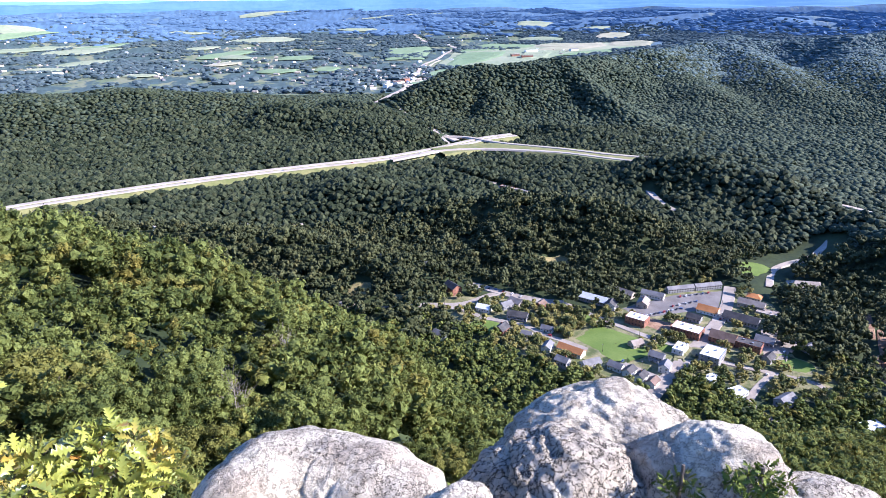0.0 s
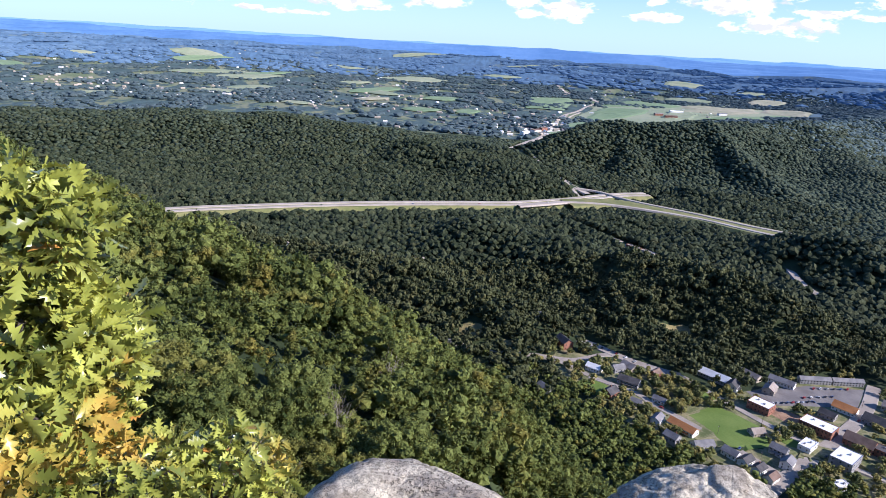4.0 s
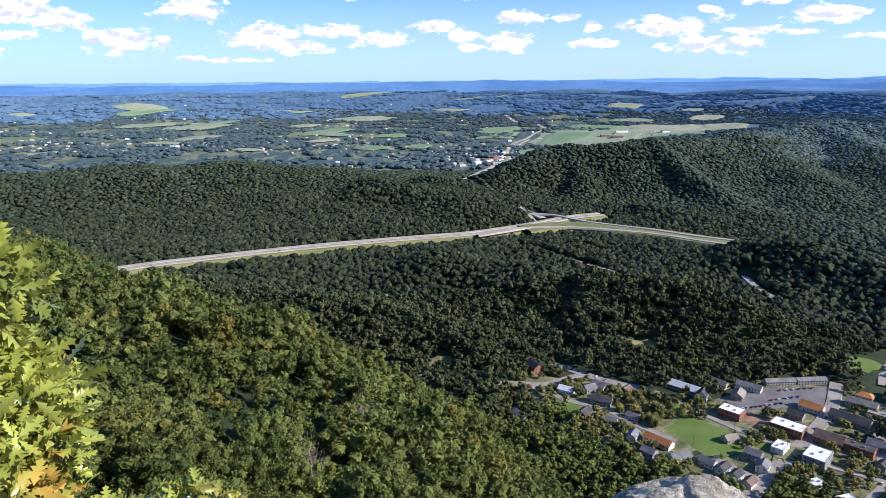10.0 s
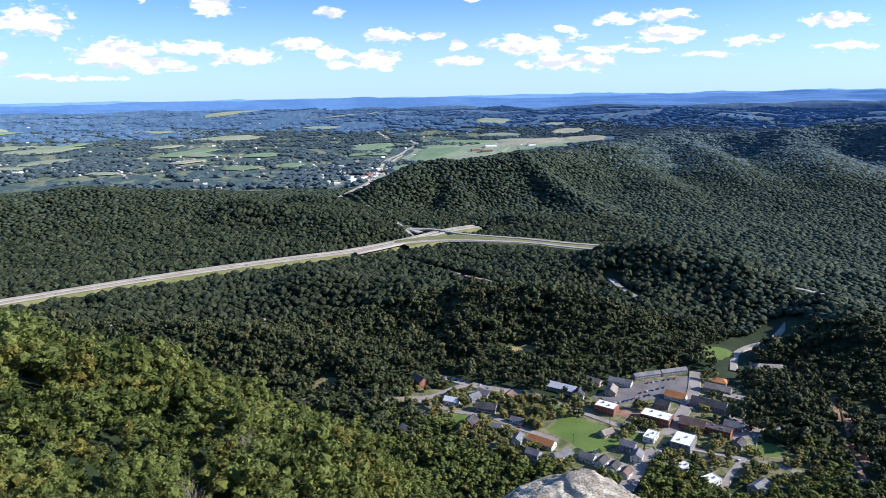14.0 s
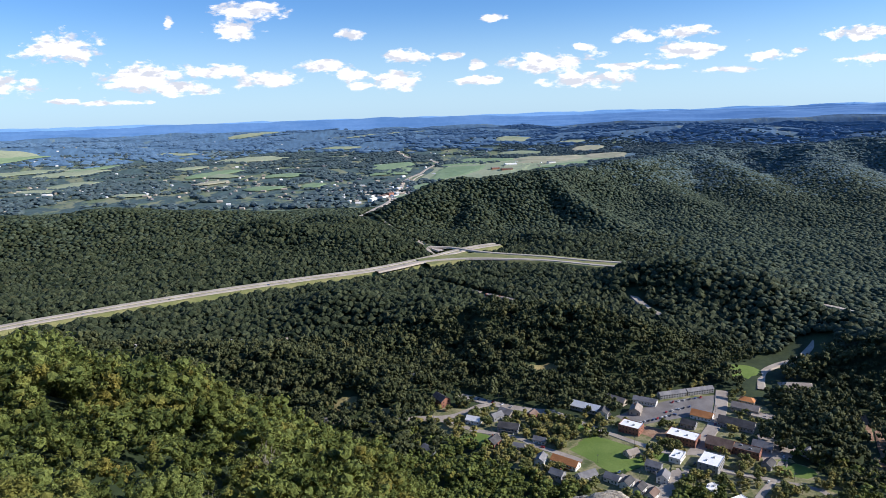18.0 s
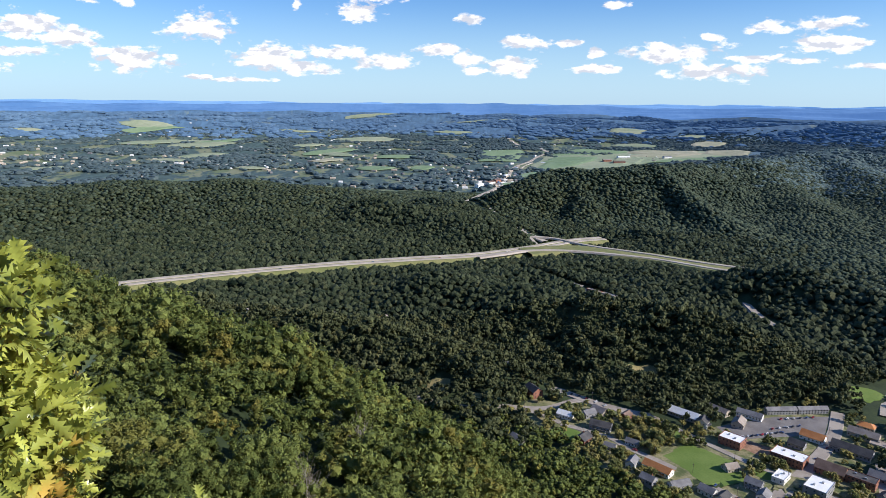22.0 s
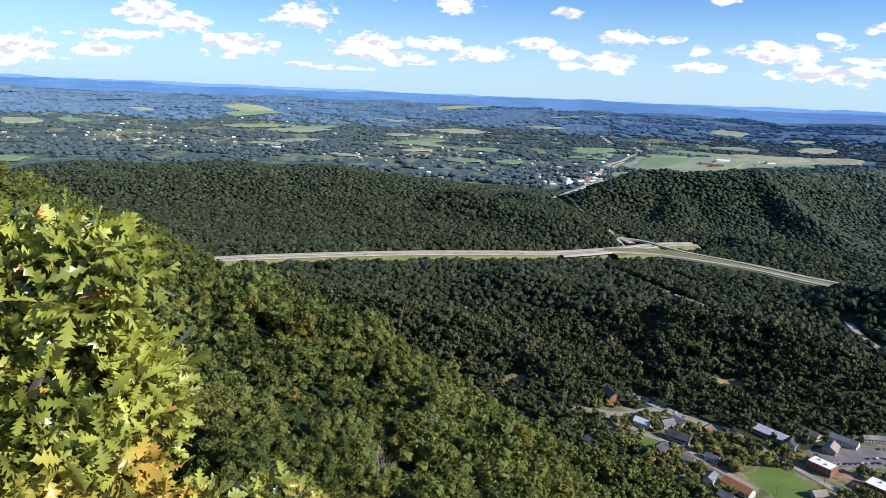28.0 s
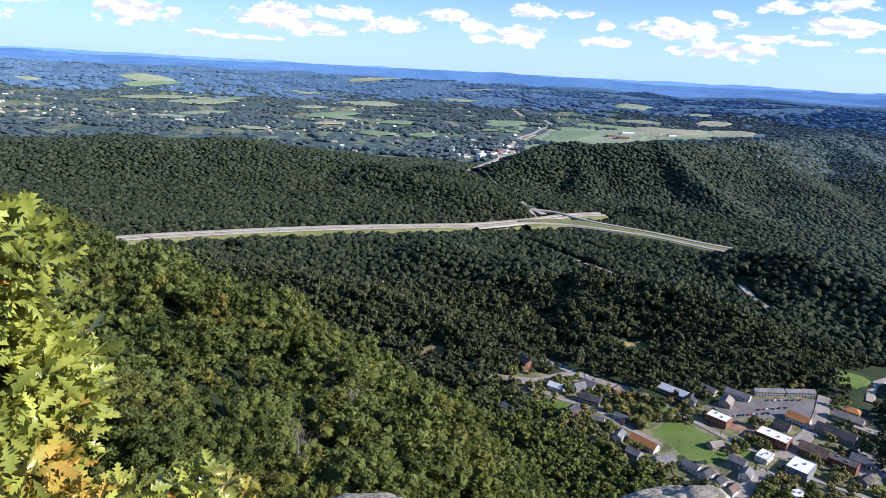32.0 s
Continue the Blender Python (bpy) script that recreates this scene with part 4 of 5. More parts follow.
Z = HEIGHT
oak("oak_sapling", (-2.2, 1.6, Z - 2.1), [((-1.80, 1.86, Z - 0.68), (0.27, 0.27, 0.25), 1.2), ((-2.15, 1.62, Z - 0.66), (0.45, 0.40, 0.30), 2.2), ((-1.72, 1.88, Z - 1.0), (0.30, 0.33, 0.30), 2.6),
                                     ((-2.1, 1.5, Z - 1.15), (0.48, 0.48, 0.42), 2.4), ((-1.70, 1.80, Z - 1.30), (0.31, 0.34, 0.25), 2.0), ((-2.7, 1.2, Z - 0.85), (0.6, 0.6, 0.5), 1.2),
                                     ((-1.60, 1.88, Z - 0.64), (0.24, 0.24, 0.20), 1.1), ((-1.66, 2.08, Z - 1.18), (0.24, 0.25, 0.26), 1.4)],
    5900, 300, "young oak with lobed yellow-green leaves turning in autumn", 5)
oak("oak_scrub", (-1.50, 1.80, Z - 2.45), [((-1.42, 1.92, Z - 1.60), (0.34, 0.32, 0.20), 1.5), ((-1.08, 2.10, Z - 1.66), (0.24, 0.24, 0.18), 1.1), ((-1.26, 1.86, Z - 1.92), (0.34, 0.30, 0.24), 1.4), ((-1.8, 1.55, Z - 1.7), (0.42, 0.40, 0.28), 1.3)],
    2700, 240, "low scrub oak with yellow-green and orange-brown leaves", 8, 0.066)
oak("bush", (1.21, 2.41, Z - 2.24), [((1.21, 2.41, Z - 2.10), (0.09, 0.08, 0.06), 1.0)], 120, 40, "small green bush growing in a crack of the rock", 9, 0.036, BUSH_LEAF)
oak("bush", (1.49, 2.27, Z - 2.16), [((1.49, 2.27, Z - 2.00), (0.13, 0.11, 0.09), 1.0)], 260, 60, "small yellow-green bush growing on the rock", 10, 0.04, BUSH_LEAF)

# ---- woods ----
def blob(rng, lobes=1, level=1, sprays=0):
    """A rounded crown of a few uneven lobes."""
    vs, fs, n = [], [], 0
    leaves, lv = sprays // lobes, []
    for k in range(lobes):
        v, f = ico(level)
        v = v * (1 + 0.20 * rng.standard_normal((len(v), 1)))
        if lobes == 1:
            v = v * (0.60, 0.60, 0.47) + (0, 0, 0.5)
        else:
            a, out = rng.uniform(0, 6.28), 0.0 if k == 0 else rng.uniform(0.20, 0.34)
            size = 0.40 if k == 0 else rng.uniform(0.22, 0.32)
            mid = np.array((out * math.cos(a), out * math.sin(a), 0.62 if k == 0 else rng.uniform(0.36, 0.62)))
            d = rng.standard_normal((leaves, 3))
            d[:, 2] = np.abs(d[:, 2]) * 1.1 - 0.3
            d /= np.linalg.norm(d, axis=1)[:, None]
            at = mid + d * size * rng.uniform(0.82, 1.22, (leaves, 1))
            nrm = d + 0.35 * rng.standard_normal((leaves, 3)) + (0, 0, 0.2)
            u = np.cross(nrm, rng.standard_normal((leaves, 3)))
            u /= np.linalg.norm(u, axis=1)[:, None]
            w = np.cross(nrm / np.linalg.norm(nrm, axis=1)[:, None], u)
            s = 0.062 * rng.uniform(0.6, 1.35, (leaves, 1))
            lv.append(np.stack([at - u * s, at + u * s * 0.55 + w * s * 0.75, at + u * s * 0.75 - w * s * 0.6], 1).reshape(-1, 3))
            v = v * (size, size, size * 0.88) + mid
        vs.append(v)
        fs.append(f + n)
        n += len(v)
    if sprays:
        v = np.vstack(lv)
        vs.append(v)
        fs.append(np.arange(len(v)).reshape(-1, 3) + n)
    return np.vstack(vs), np.vstack(fs)


def clumped(rng, clumps, sprays, wide=1.0, small=0.085, spray=0.03, level=1):
    """A crown one unit tall on the origin: many small uneven leaf clumps round a few boughs, with loose sprays about them."""
    boughs = max(3, clumps // 8)
    a, hz = rng.uniform(0, 2 * np.pi, boughs), rng.uniform(0.25, 0.72, boughs)
    out = 0.27 * wide * np.sqrt(np.clip(1 - ((hz - 0.45) / 0.6) ** 2, 0.1, 1))
    mid = np.stack([out * np.cos(a), out * np.sin(a), hz], 1)
    mid[0] = (0.03, 0.02, 0.68)
    size = rng.uniform(0.15, 0.24, boughs)
    size[0] = 0.24
    which = np.arange(clumps) % boughs
    d = rng.standard_normal((clumps, 3))
    d[:, 2] = np.abs(d[:, 2]) * 1.1 - 0.4
    d /= np.linalg.norm(d, axis=1)[:, None]
    at = mid[which] + d * size[which][:, None] * rng.uniform(0.72, 1.06, (clumps, 1))
    at[:boughs] = mid
    r = small * rng.uniform(0.65, 1.35, clumps)
    r[:boughs] = size * 0.3
    v, f = ico(level)
    vs = (v[None] * (1 + 0.22 * rng.standard_normal((clumps, len(v), 1))) * (1.0, 1.0, 0.85)) * r[:, None, None] + at[:, None]
    fs = f[None] + len(v) * np.arange(clumps)[:, None, None]
    k = rng.integers(boughs, clumps, sprays)
    d = rng.standard_normal((sprays, 3)) + (0, 0, 0.35)
    d /= np.linalg.norm(d, axis=1)[:, None]
    q = at[k] + d * (small * rng.uniform(0.75, 1.75, sprays))[:, None]
    nrm = d + 0.5 * rng.standard_normal((sprays, 3))
    nrm /= np.linalg.norm(nrm, axis=1)[:, None]
    u = np.cross(nrm, rng.standard_normal((sprays, 3)))
    u /= np.linalg.norm(u, axis=1)[:, None]
    w = np.cross(nrm, u)
    e = spray * rng.uniform(0.6, 1.3, (sprays, 1))
    tri = np.stack([q - u * e, q + u * e * 0.55 + w * e * 0.7, q + u * e * 0.7 - w * e * 0.6], 1).reshape(-1, 3)
    n = clumps * len(v)
    return np.vstack([vs.reshape(-1, 3), tri]), np.vstack([fs.reshape(-1, 3), np.arange(3 * sprays).reshape(-1, 3) + n])


def scatter(rng, spacing, r0, r1, az0=-50, az1=58):
    """Jittered points of a grid between two distances from the overlook."""
    n = int(r1 / spacing) + 1
    gx, gy = np.meshgrid(np.arange(-n, n + 1), np.arange(-2, n + 1))
    x = (gx + rng.uniform(-0.45, 0.45, gx.shape)).ravel() * spacing
    y = (gy + rng.uniform(-0.45, 0.45, gy.shape)).ravel() * spacing
    r, a = np.hypot(x, y), np.degrees(np.arctan2(-x, y))
    ok = (r > r0) & (r < r1) & (a > az0) & (a < az1)
    return x[ok], y[ok]


def wooded(x, y):
    ok = np.ones(len(x), bool)
    for line, half in ROADS:
        lo, hi = line[:, :2].min(0) - half - 2, line[:, :2].max(0) + half + 2
        near = (x > lo[0]) & (x < hi[0]) & (y > lo[1]) & (y < hi[1]) & ok
        if near.any():
            d, _ = to_line(x[near], y[near], line)
            ok[near] = d > half
    for cx, cy, a, b, turn in CLEARINGS:
        c, s = math.cos(radians(turn)), math.sin(radians(turn))
        u, v = (x - cx) * c + (y - cy) * s, -(x - cx) * s + (y - cy) * c
        ok &= (u / a) ** 4 + (v / b) ** 4 > 1
    return ok


def forest(name, rng, x, y, templates, height, material, label, sink=0.1, rounded=False, hidden=0.12, vary=0.3):
    """Many trees in one mesh."""
    seen = in_sight(x, y, height) | (rng.uniform(0, 1, len(x)) < hidden)      # thinner on slopes that face away
    x, y = x[seen], y[seen]
    z = land(x, y)
    n = len(x)
    h = height * rng.uniform(1 - vary, 1 + vary, n) * (1 + vary * bumps(x, y, 55, 51, 2))
    turn, wide = rng.uniform(0, 2 * np.pi, n), rng.uniform(0.85, 1.2, n)
    pick = rng.integers(0, len(templates), n)
    vs, fs, base = [], [], 0
    for k, (tv, tf) in enumerate(templates):
        m = np.where(pick == k)[0]
        if not len(m):
            continue
        c, s = np.cos(turn[m])[:, None], np.sin(turn[m])[:, None]
        hh = h[m][:, None]
        px = x[m][:, None] + (tv[:, 0] * c - tv[:, 1] * s) * hh * wide[m][:, None]
        py = y[m][:, None] + (tv[:, 0] * s + tv[:, 1] * c) * hh * wide[m][:, None]
        pz = z[m][:, None] + (tv[:, 2] - sink) * hh
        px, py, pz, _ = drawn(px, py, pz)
        vs.append(np.stack([px, py, pz], -1).reshape(-1, 3))
        fs.append((tf[None] + base + len(tv) * np.arange(len(m))[:, None, None]).reshape(-1, 3))
        base += len(tv) * len(m)
    ob = mesh_object(name, np.vstack(vs), np.vstack(fs), material, None, rounded)
    return tagged(ob, label, "forest", kind="stuff")



# ---- trees as things ----
def tree_kind(name, rng, sprays, size, material, label, group, height, trunk=True):
    """Trunk with limbs and a crown of many leaf sprays, on a foot at the origin."""
    root = new(name)
    tagged(root, label, "tree", group)
    bm = bmesh.new()
    stick(bm, (0, 0, -0.06 * height), (0.01 * height, 0, 0.28 * height), 0.022 * height, 0.016 * height, 8)
    top = Vector((0.01 * height, 0, 0.28 * height))
    for k in range(5):
        a = rng.uniform(0, 6.28)
        stick(bm, top - Vector((0, 0, 0.05 * height * k / 4)), top + Vector((0.22 * height * math.cos(a), 0.22 * height * math.sin(a), rng.uniform(0.15, 0.35) * height)), 0.010 * height, 0.004 * height, 5)
    part("trunk", bm, BARK, root)
    v, f = clumped(rng, 90, sprays, 1.3, 0.054, size) if size < 0.05 else clumped(rng, 40, sprays, 1.0, 0.10, size)
    mesh_object("crown", v * height, f, material, root)
    return root


def plant(kinds, places, rng, low=0.75, high=1.25):
    """Stands copies of the kinds at the places, the first of each kind included."""
    for k, (px, py) in enumerate(places):
        s = rng.uniform(low, high)
        m = Matrix.Translation((px, py, float(land(px, py)))) @ Matrix.Rotation(rng.uniform(0, 6.28), 4, "Z") @ Matrix.Diagonal((s * rng.uniform(0.9, 1.15), s, s * rng.uniform(0.85, 1.1), 1))
        kind = kinds[k % len(kinds)]
        if k < len(kinds):
            kind.matrix_basis = m
            continue
        twin = copy_thing(kind, m)
        twin.matrix_basis = m


# ---- buildings ----
def box(bm, x0, x1, y0, y1, z0, z1):
    v = [bm.verts.new(p) for p in ((x0, y0, z0), (x1, y0, z0), (x1, y1, z0), (x0, y1, z0), (x0, y0, z1), (x1, y0, z1), (x1, y1, z1), (x0, y1, z1))]
    for q in ((3, 2, 1, 0), (4, 5, 6, 7), (0, 1, 5, 4), (1, 2, 6, 5), (2, 3, 7, 6), (3, 0, 4, 7)):
        bm.faces.new([v[i] for i in q])


def prism(bm, x0, x1, y0, y1, z0, zr):
    """Gable or roof wedge with its ridge along x."""
    ym = (y0 + y1) / 2
    v = [bm.verts.new(p) for p in ((x0, y0, z0), (x1, y0, z0), (x1, y1, z0), (x0, y1, z0), (x0, ym, zr), (x1, ym, zr))]
    for q in ((3, 2, 1, 0), (0, 1, 5, 4), (2, 3, 4, 5), (0, 4, 3), (1, 2, 5)):
        bm.faces.new([v[i] for i in q])


UNIT = {}


def unit_box(name, material):
    key = (name, material.name)
    if key not in UNIT:
        bm = bmesh.new()
        box(bm, -0.5, 0.5, -0.5, 0.5, -0.5, 0.5)
        me = bpy.data.meshes.new(name)
        bm.to_mesh(me)
        bm.free()
        me.materials.append(material)
        UNIT[key] = me
    return UNIT[key]


def fixed(name, parent, at, size, material, label=""):
    """A plain rectangular part of shared mesh: pane, door, frame, unit."""
    ob = new(name, unit_box(name, material))
    ob.parent, ob.location, ob.scale = parent, at, size
    return tagged(ob, label)


def building(name, x, y, length, width, height, turn, walls, roof, style, label, chimney=False, storeys=1, porch=False):
    root = new(name)
    root.location = (x, y, float(land(x, y)) + 0.2)
    root.rotation_euler = (0, 0, radians(turn))
    tagged(root, label, "building" if name != "house" else "house", "buildings of the town")
    a, b = length / 2, width / 2
    rise = width * 0.33
    bm = bmesh.new()
    box(bm, -a, a, -b, b, -3, height)
    if style == "g":
        prism(bm, -a, a, -b, b, height, height + rise)
    part("wall", bm, walls, root)
    bm = bmesh.new()
    if style == "g":
        t, o = 0.35, 0.6
        for s in (-1, 1):
            low, high = height - o * rise / b, height + rise
            v = [bm.verts.new(p) for p in ((-a - o, s * (b + o), low), (a + o, s * (b + o), low), (a + o, 0, high), (-a - o, 0, high))]
            w = [bm.verts.new((p.co.x, p.co.y, p.co.z + t)) for p in v]
            for q in ((0, 1, 2, 3), (7, 6, 5, 4), (0, 4, 5, 1), (1, 5, 6, 2), (2, 6, 7, 3), (3, 7, 4, 0)):
                bm.faces.new([(v + w)[i] for i in q])
        bmesh.ops.recalc_face_normals(bm, faces=bm.faces)
    elif style == "h":
        o, top = 0.7, min(a, b) * 0.55
        v = [bm.verts.new(p) for p in ((-a - o, -b - o, height), (a + o, -b - o, height), (a + o, b + o, height), (-a - o, b + o, height),
                                       (-(a - b * 0.8), 0, height + top), (a - b * 0.8, 0, height + top))]
        for q in ((3, 2, 1, 0), (0, 1, 5, 4), (2, 3, 4, 5), (3, 0, 4), (1, 2, 5)):
            bm.faces.new([v[i] for i in q])
    else:
        box(bm, -a + 0.3, a - 0.3, -b + 0.3, b - 0.3, height, height + 0.25)
    part("roof", bm, roof, root)
    if style == "f":
        for s in (-1, 1):
            fixed("parapet", root, (0, s * (b - 0.14), height + 0.35), (length, 0.28, 0.7), walls)
            fixed("parapet", root, (s * (a - 0.14), 0, height + 0.35), (0.28, width - 0.56, 0.7), walls)
        for k in range(2):
            fixed("roof_unit", root, (a * (-0.4 + 0.7 * k), b * (0.3 - 0.5 * k), height + 0.85), (2.0, 1.6, 1.2), METAL, "grey metal roof unit")
    per = 3.2
    for floor in range(storeys):
        zc = (height / storeys) * (floor + 0.55)
        for s in (-1, 1):
            for k in range(max(2, int(length / per))):
                px = -a + (k + 0.5) * length / max(2, int(length / per))
                if floor == 0 and s == -1 and k == 1:
                    fixed("door", root, (px, s * (b + 0.02), 1.05), (1.0, 0.12, 2.1), DARK_ROOF)
                    continue
                fixed("window", root, (px, s * (b + 0.02), zc), (1.3, 0.10, 1.5), GLASS)
        for s in (-1, 1):
            for k in range(max(1, int(width / 5))):
                py = -b + (k + 0.5) * width / max(1, int(width / 5))
                fixed("window", root, (s * (a + 0.02), py, zc), (0.10, 1.2, 1.5), GLASS)
    if chimney:
        fixed("chimney", root, (a * 0.4, b * 0.35, height + rise * 0.9), (0.9, 0.9, 2.2), BRICK, "red brick chimney")
    if porch:
        fixed("porch_roof", root, (0, -b - 1.2, height * 0.55), (length * 0.7, 2.4, 0.2), roof)
        for s in (-1, 1):
            fixed("porch_post", root, (s * length * 0.32, -b - 2.2, height * 0.27), (0.2, 0.2, height * 0.54), WHITE_WALL)
    CLEARINGS.append((x, y, a + 4, b + 4, turn))
    return root


S = 49.0        # way of the main street, degrees from x
building("shop", 290, 611, 30, 18, 8, S - 90, BRICK, WHITE_ROOF, "f", "two-storey red brick shop with flat white roof", storeys=2)
building("shop", 269, 577, 18, 11, 5, S, WHITE_WALL, WHITE_ROOF, "f", "small white shop with flat white roof")
building("shop", 320, 592, 25, 16, 6, S - 90, BRICK, BROWN_ROOF, "g", "brick hall with brown gable roof on the main street", storeys=2)
building("shop", 295, 561, 25, 19, 7, S, GREY_WALL, WHITE_ROOF, "f", "grey building with large flat white roof", storeys=2)
building("shop", 359, 633, 36, 15, 5, S - 90, GREY_WALL, DARK_ROOF, "g", "long low building with dark shingle roof")
building("shop", 387, 666, 28, 12, 6, S - 90, TAN_WALL, TAN_ROOF, "g", "tan building with tan shingle roof by the street")
building("shop", 401, 687, 16, 12, 4.5, S - 90, TAN_WALL, ORANGE_ROOF, "h", "small pavilion with bright orange hip roof")
building("shop", 396, 647, 22, 13, 4, S - 90, TAN_WALL, TAN_ROOF, "f", "low tan building with flat roof")
building("shop", 333, 658, 22, 13, 4.5, S - 90, WHITE_WALL, ORANGE_ROOF, "g", "shop with orange metal roof beside the parking lot")
building("shop", 339, 577, 26, 13, 7, S - 90, BRICK, DARK_ROOF, "f", "brick shop with flat dark roof", storeys=2)
building("shop", 360, 584, 18, 12, 5, S - 90, GREY_WALL, GREY_ROOF, "g", "grey shop with grey gable roof")
building("motel", 324, 717, 34, 8, 5.2, 8, GREY_WALL, GREY_ROOF, "g", "long two-storey grey motel behind the parking lot", storeys=2)
building("motel", 360, 722, 34, 8, 5.2, 8, GREY_WALL, GREY_ROOF, "g", "two-storey grey motel wing with balconies", storeys=2)
building("house", 310, 641, 15, 11, 4.5, S - 90, GREY_WALL, DARK_ROOF, "g", "grey house with dark gable roof beside the lot")
building("shop", 246, 640, 22, 16, 8, S - 90, BRICK, WHITE_ROOF, "f", "red brick block with flat white roof", storeys=2)
building("warehouse", 210, 701, 44, 13, 5, -40, GREY_WALL, WHITE_ROOF, "g", "long warehouse with pale metal roof")
building("house", 228, 679, 13, 12, 6, 60, WHITE_WALL, DARK_ROOF, "g", "white gabled house with dark roof", storeys=2, porch=True)
building("house", 255, 711, 22, 10, 5, -50, TAN_WALL, TAN_ROOF, "g", "tan house with tan shingle roof near the woods")
building("house", 267, 682, 17, 12, 5, 60, TAN_WALL, TAN_ROOF, "g", "tan house with tan roof beside the parking lot", chimney=True)
building("house", 286, 703, 26, 10, 5, -35, WHITE_WALL, GREY_ROOF, "g", "long white house with grey roof")
building("house", 159, 581, 27, 11, 5, -43, WHITE_WALL, ORANGE_ROOF, "g", "white house with long orange metal roof", porch=True)
building("house", 146, 562, 13, 10, 5, -43, GREY_WALL, GREY_ROOF, "g", "grey house with grey gable roof", chimney=True)
building("house", 173, 559, 19, 10, 5, 20, WHITE_WALL, GREY_ROOF, "g", "white house with grey roof near the slope", porch=True)
building("house", 137, 590, 14, 9, 5, 60, WHITE_WALL, GREY_ROOF, "g", "white gabled house beside the street")
building("house", 196, 552, 14, 10, 4.5, -45, WHITE_WALL, GREY_ROOF, "g", "white cottage with grey roof below the slope")
building("house", 206, 542, 13, 9, 5, 45, WHITE_WALL, DARK_ROOF, "g", "white cottage with dark gable roof below the slope")
building("house", 214, 532, 12, 9, 5, 45, WHITE_WALL, DARK_ROOF, "g", "white gabled cottage in a row", chimney=True)
building("house", 221, 521, 12, 9, 5, 45, WHITE_WALL, BROWN_ROOF, "g", "white cottage with brown roof in a row")
building("house", 239, 561, 14, 10, 6, -40, GREY_WALL, GREY_ROOF, "g", "grey two-storey house with porch", storeys=2, porch=True)
building("house", 242, 546, 13, 10, 6, 55, WHITE_WALL, GREY_ROOF, "g", "tall white gabled house near the main street", storeys=2)
building("house", 51, 737, 20, 13, 8, -60, BRICK, DARK_ROOF, "g", "two-storey red brick house at the road fork", storeys=2)
building("house", 83, 683, 16, 10, 5, -30, WHITE_WALL, WHITE_ROOF, "g", "white house with white metal roof")
building("house", 109, 689, 14, 10, 5, 30, GREY_WALL, GREY_ROOF, "g", "small grey house with grey roof")
building("house", 122, 696, 17, 11, 5, -50, TAN_WALL, TAN_ROOF, "g", "tan house with steep tan roof")
building("house", 118, 660, 22, 12, 5.5, -25, GREY_WALL, DARK_ROOF, "g", "large grey house with dark roof", porch=True)
building("house", 149, 687, 12, 9, 5, 50, BRICK, BROWN_ROOF, "g", "small brick house with brown roof")
building("house", 96, 631, 15, 12, 5.5, 50, BRICK, DARK_ROOF, "g", "brick house with dark gable roof", chimney=True)
building("house", 121, 619, 11, 8, 4, -30, TAN_WALL, GREY_ROOF, "g", "small tan cottage with grey roof")
building("house", 145, 629, 13, 8, 4, -35, WHITE_WALL, GREY_ROOF, "g", "small white house with grey roof")
building("shed", 228, 590, 13, 10, 4, 20, TAN_WALL, TAN_ROOF, "g", "tan shed at the end of the lawn")
building("house", 398, 567, 13, 10, 5, 30, GREY_WALL, GREY_ROOF, "g", "grey house among garden trees")
building("house", 327, 484, 18, 12, 5.5, 30, GREY_WALL, GREY_ROOF, "g", "grey house with gable roof among trees", porch=True)
building("house", 292, 501, 15, 11, 4.5, 20, WHITE_WALL, WHITE_ROOF, "f", "white house with flat white roof")
building("shed", 278, 525, 13, 9, 4, 20, WHITE_WALL, WHITE_ROOF, "f", "small shed with white roof")
building("house", 378, 442, 17, 12, 5, 10, WHITE_WALL, WHITE_ROOF, "f", "white-roofed house among the trees")
building("house", 349, 555, 13, 9, 5, 40, GREY_WALL, DARK_ROOF, "g", "dark-roofed house by the parking lot")
building("lodge", 479, 714, 40, 18, 5, -15, TAN_WALL, TAN_ROOF, "h", "broad low lodge with tan hip roof in the woods")
for k, (hx, hy) in enumerate([(-80, 874), (-48, 849), (-34, 839), (19, 796), (-165, 964), (-249, 973), (-378, 967), (29, 625)]):
    building("house", hx, hy, 13 + k % 3, 9, 5, 30 + 40 * k, WHITE_WALL, GREY_ROOF if k % 2 else TAN_ROOF, "g", "white house half hidden among dark trees")
for k, (hx, hy) in enumerate([(98, 1210), (123, 1183), (147, 1157), (175, 1126), (197, 1104)]):
    building("storage_unit", hx, hy, 28, 8, 4, -47, BRICK if k == 3 else TAN_WALL, TAN_ROOF, "f", "low tan storage building in a row")
for k, (hx, hy) in enumerate([(-185, 1269), (-149, 1285), (-37, 1334), (7, 1348)]):
    building("shop", hx, hy, 22, 10, 5, 22, WHITE_WALL, WHITE_ROOF if k % 2 else GREY_ROOF, "f", "roadside building beside the highway")

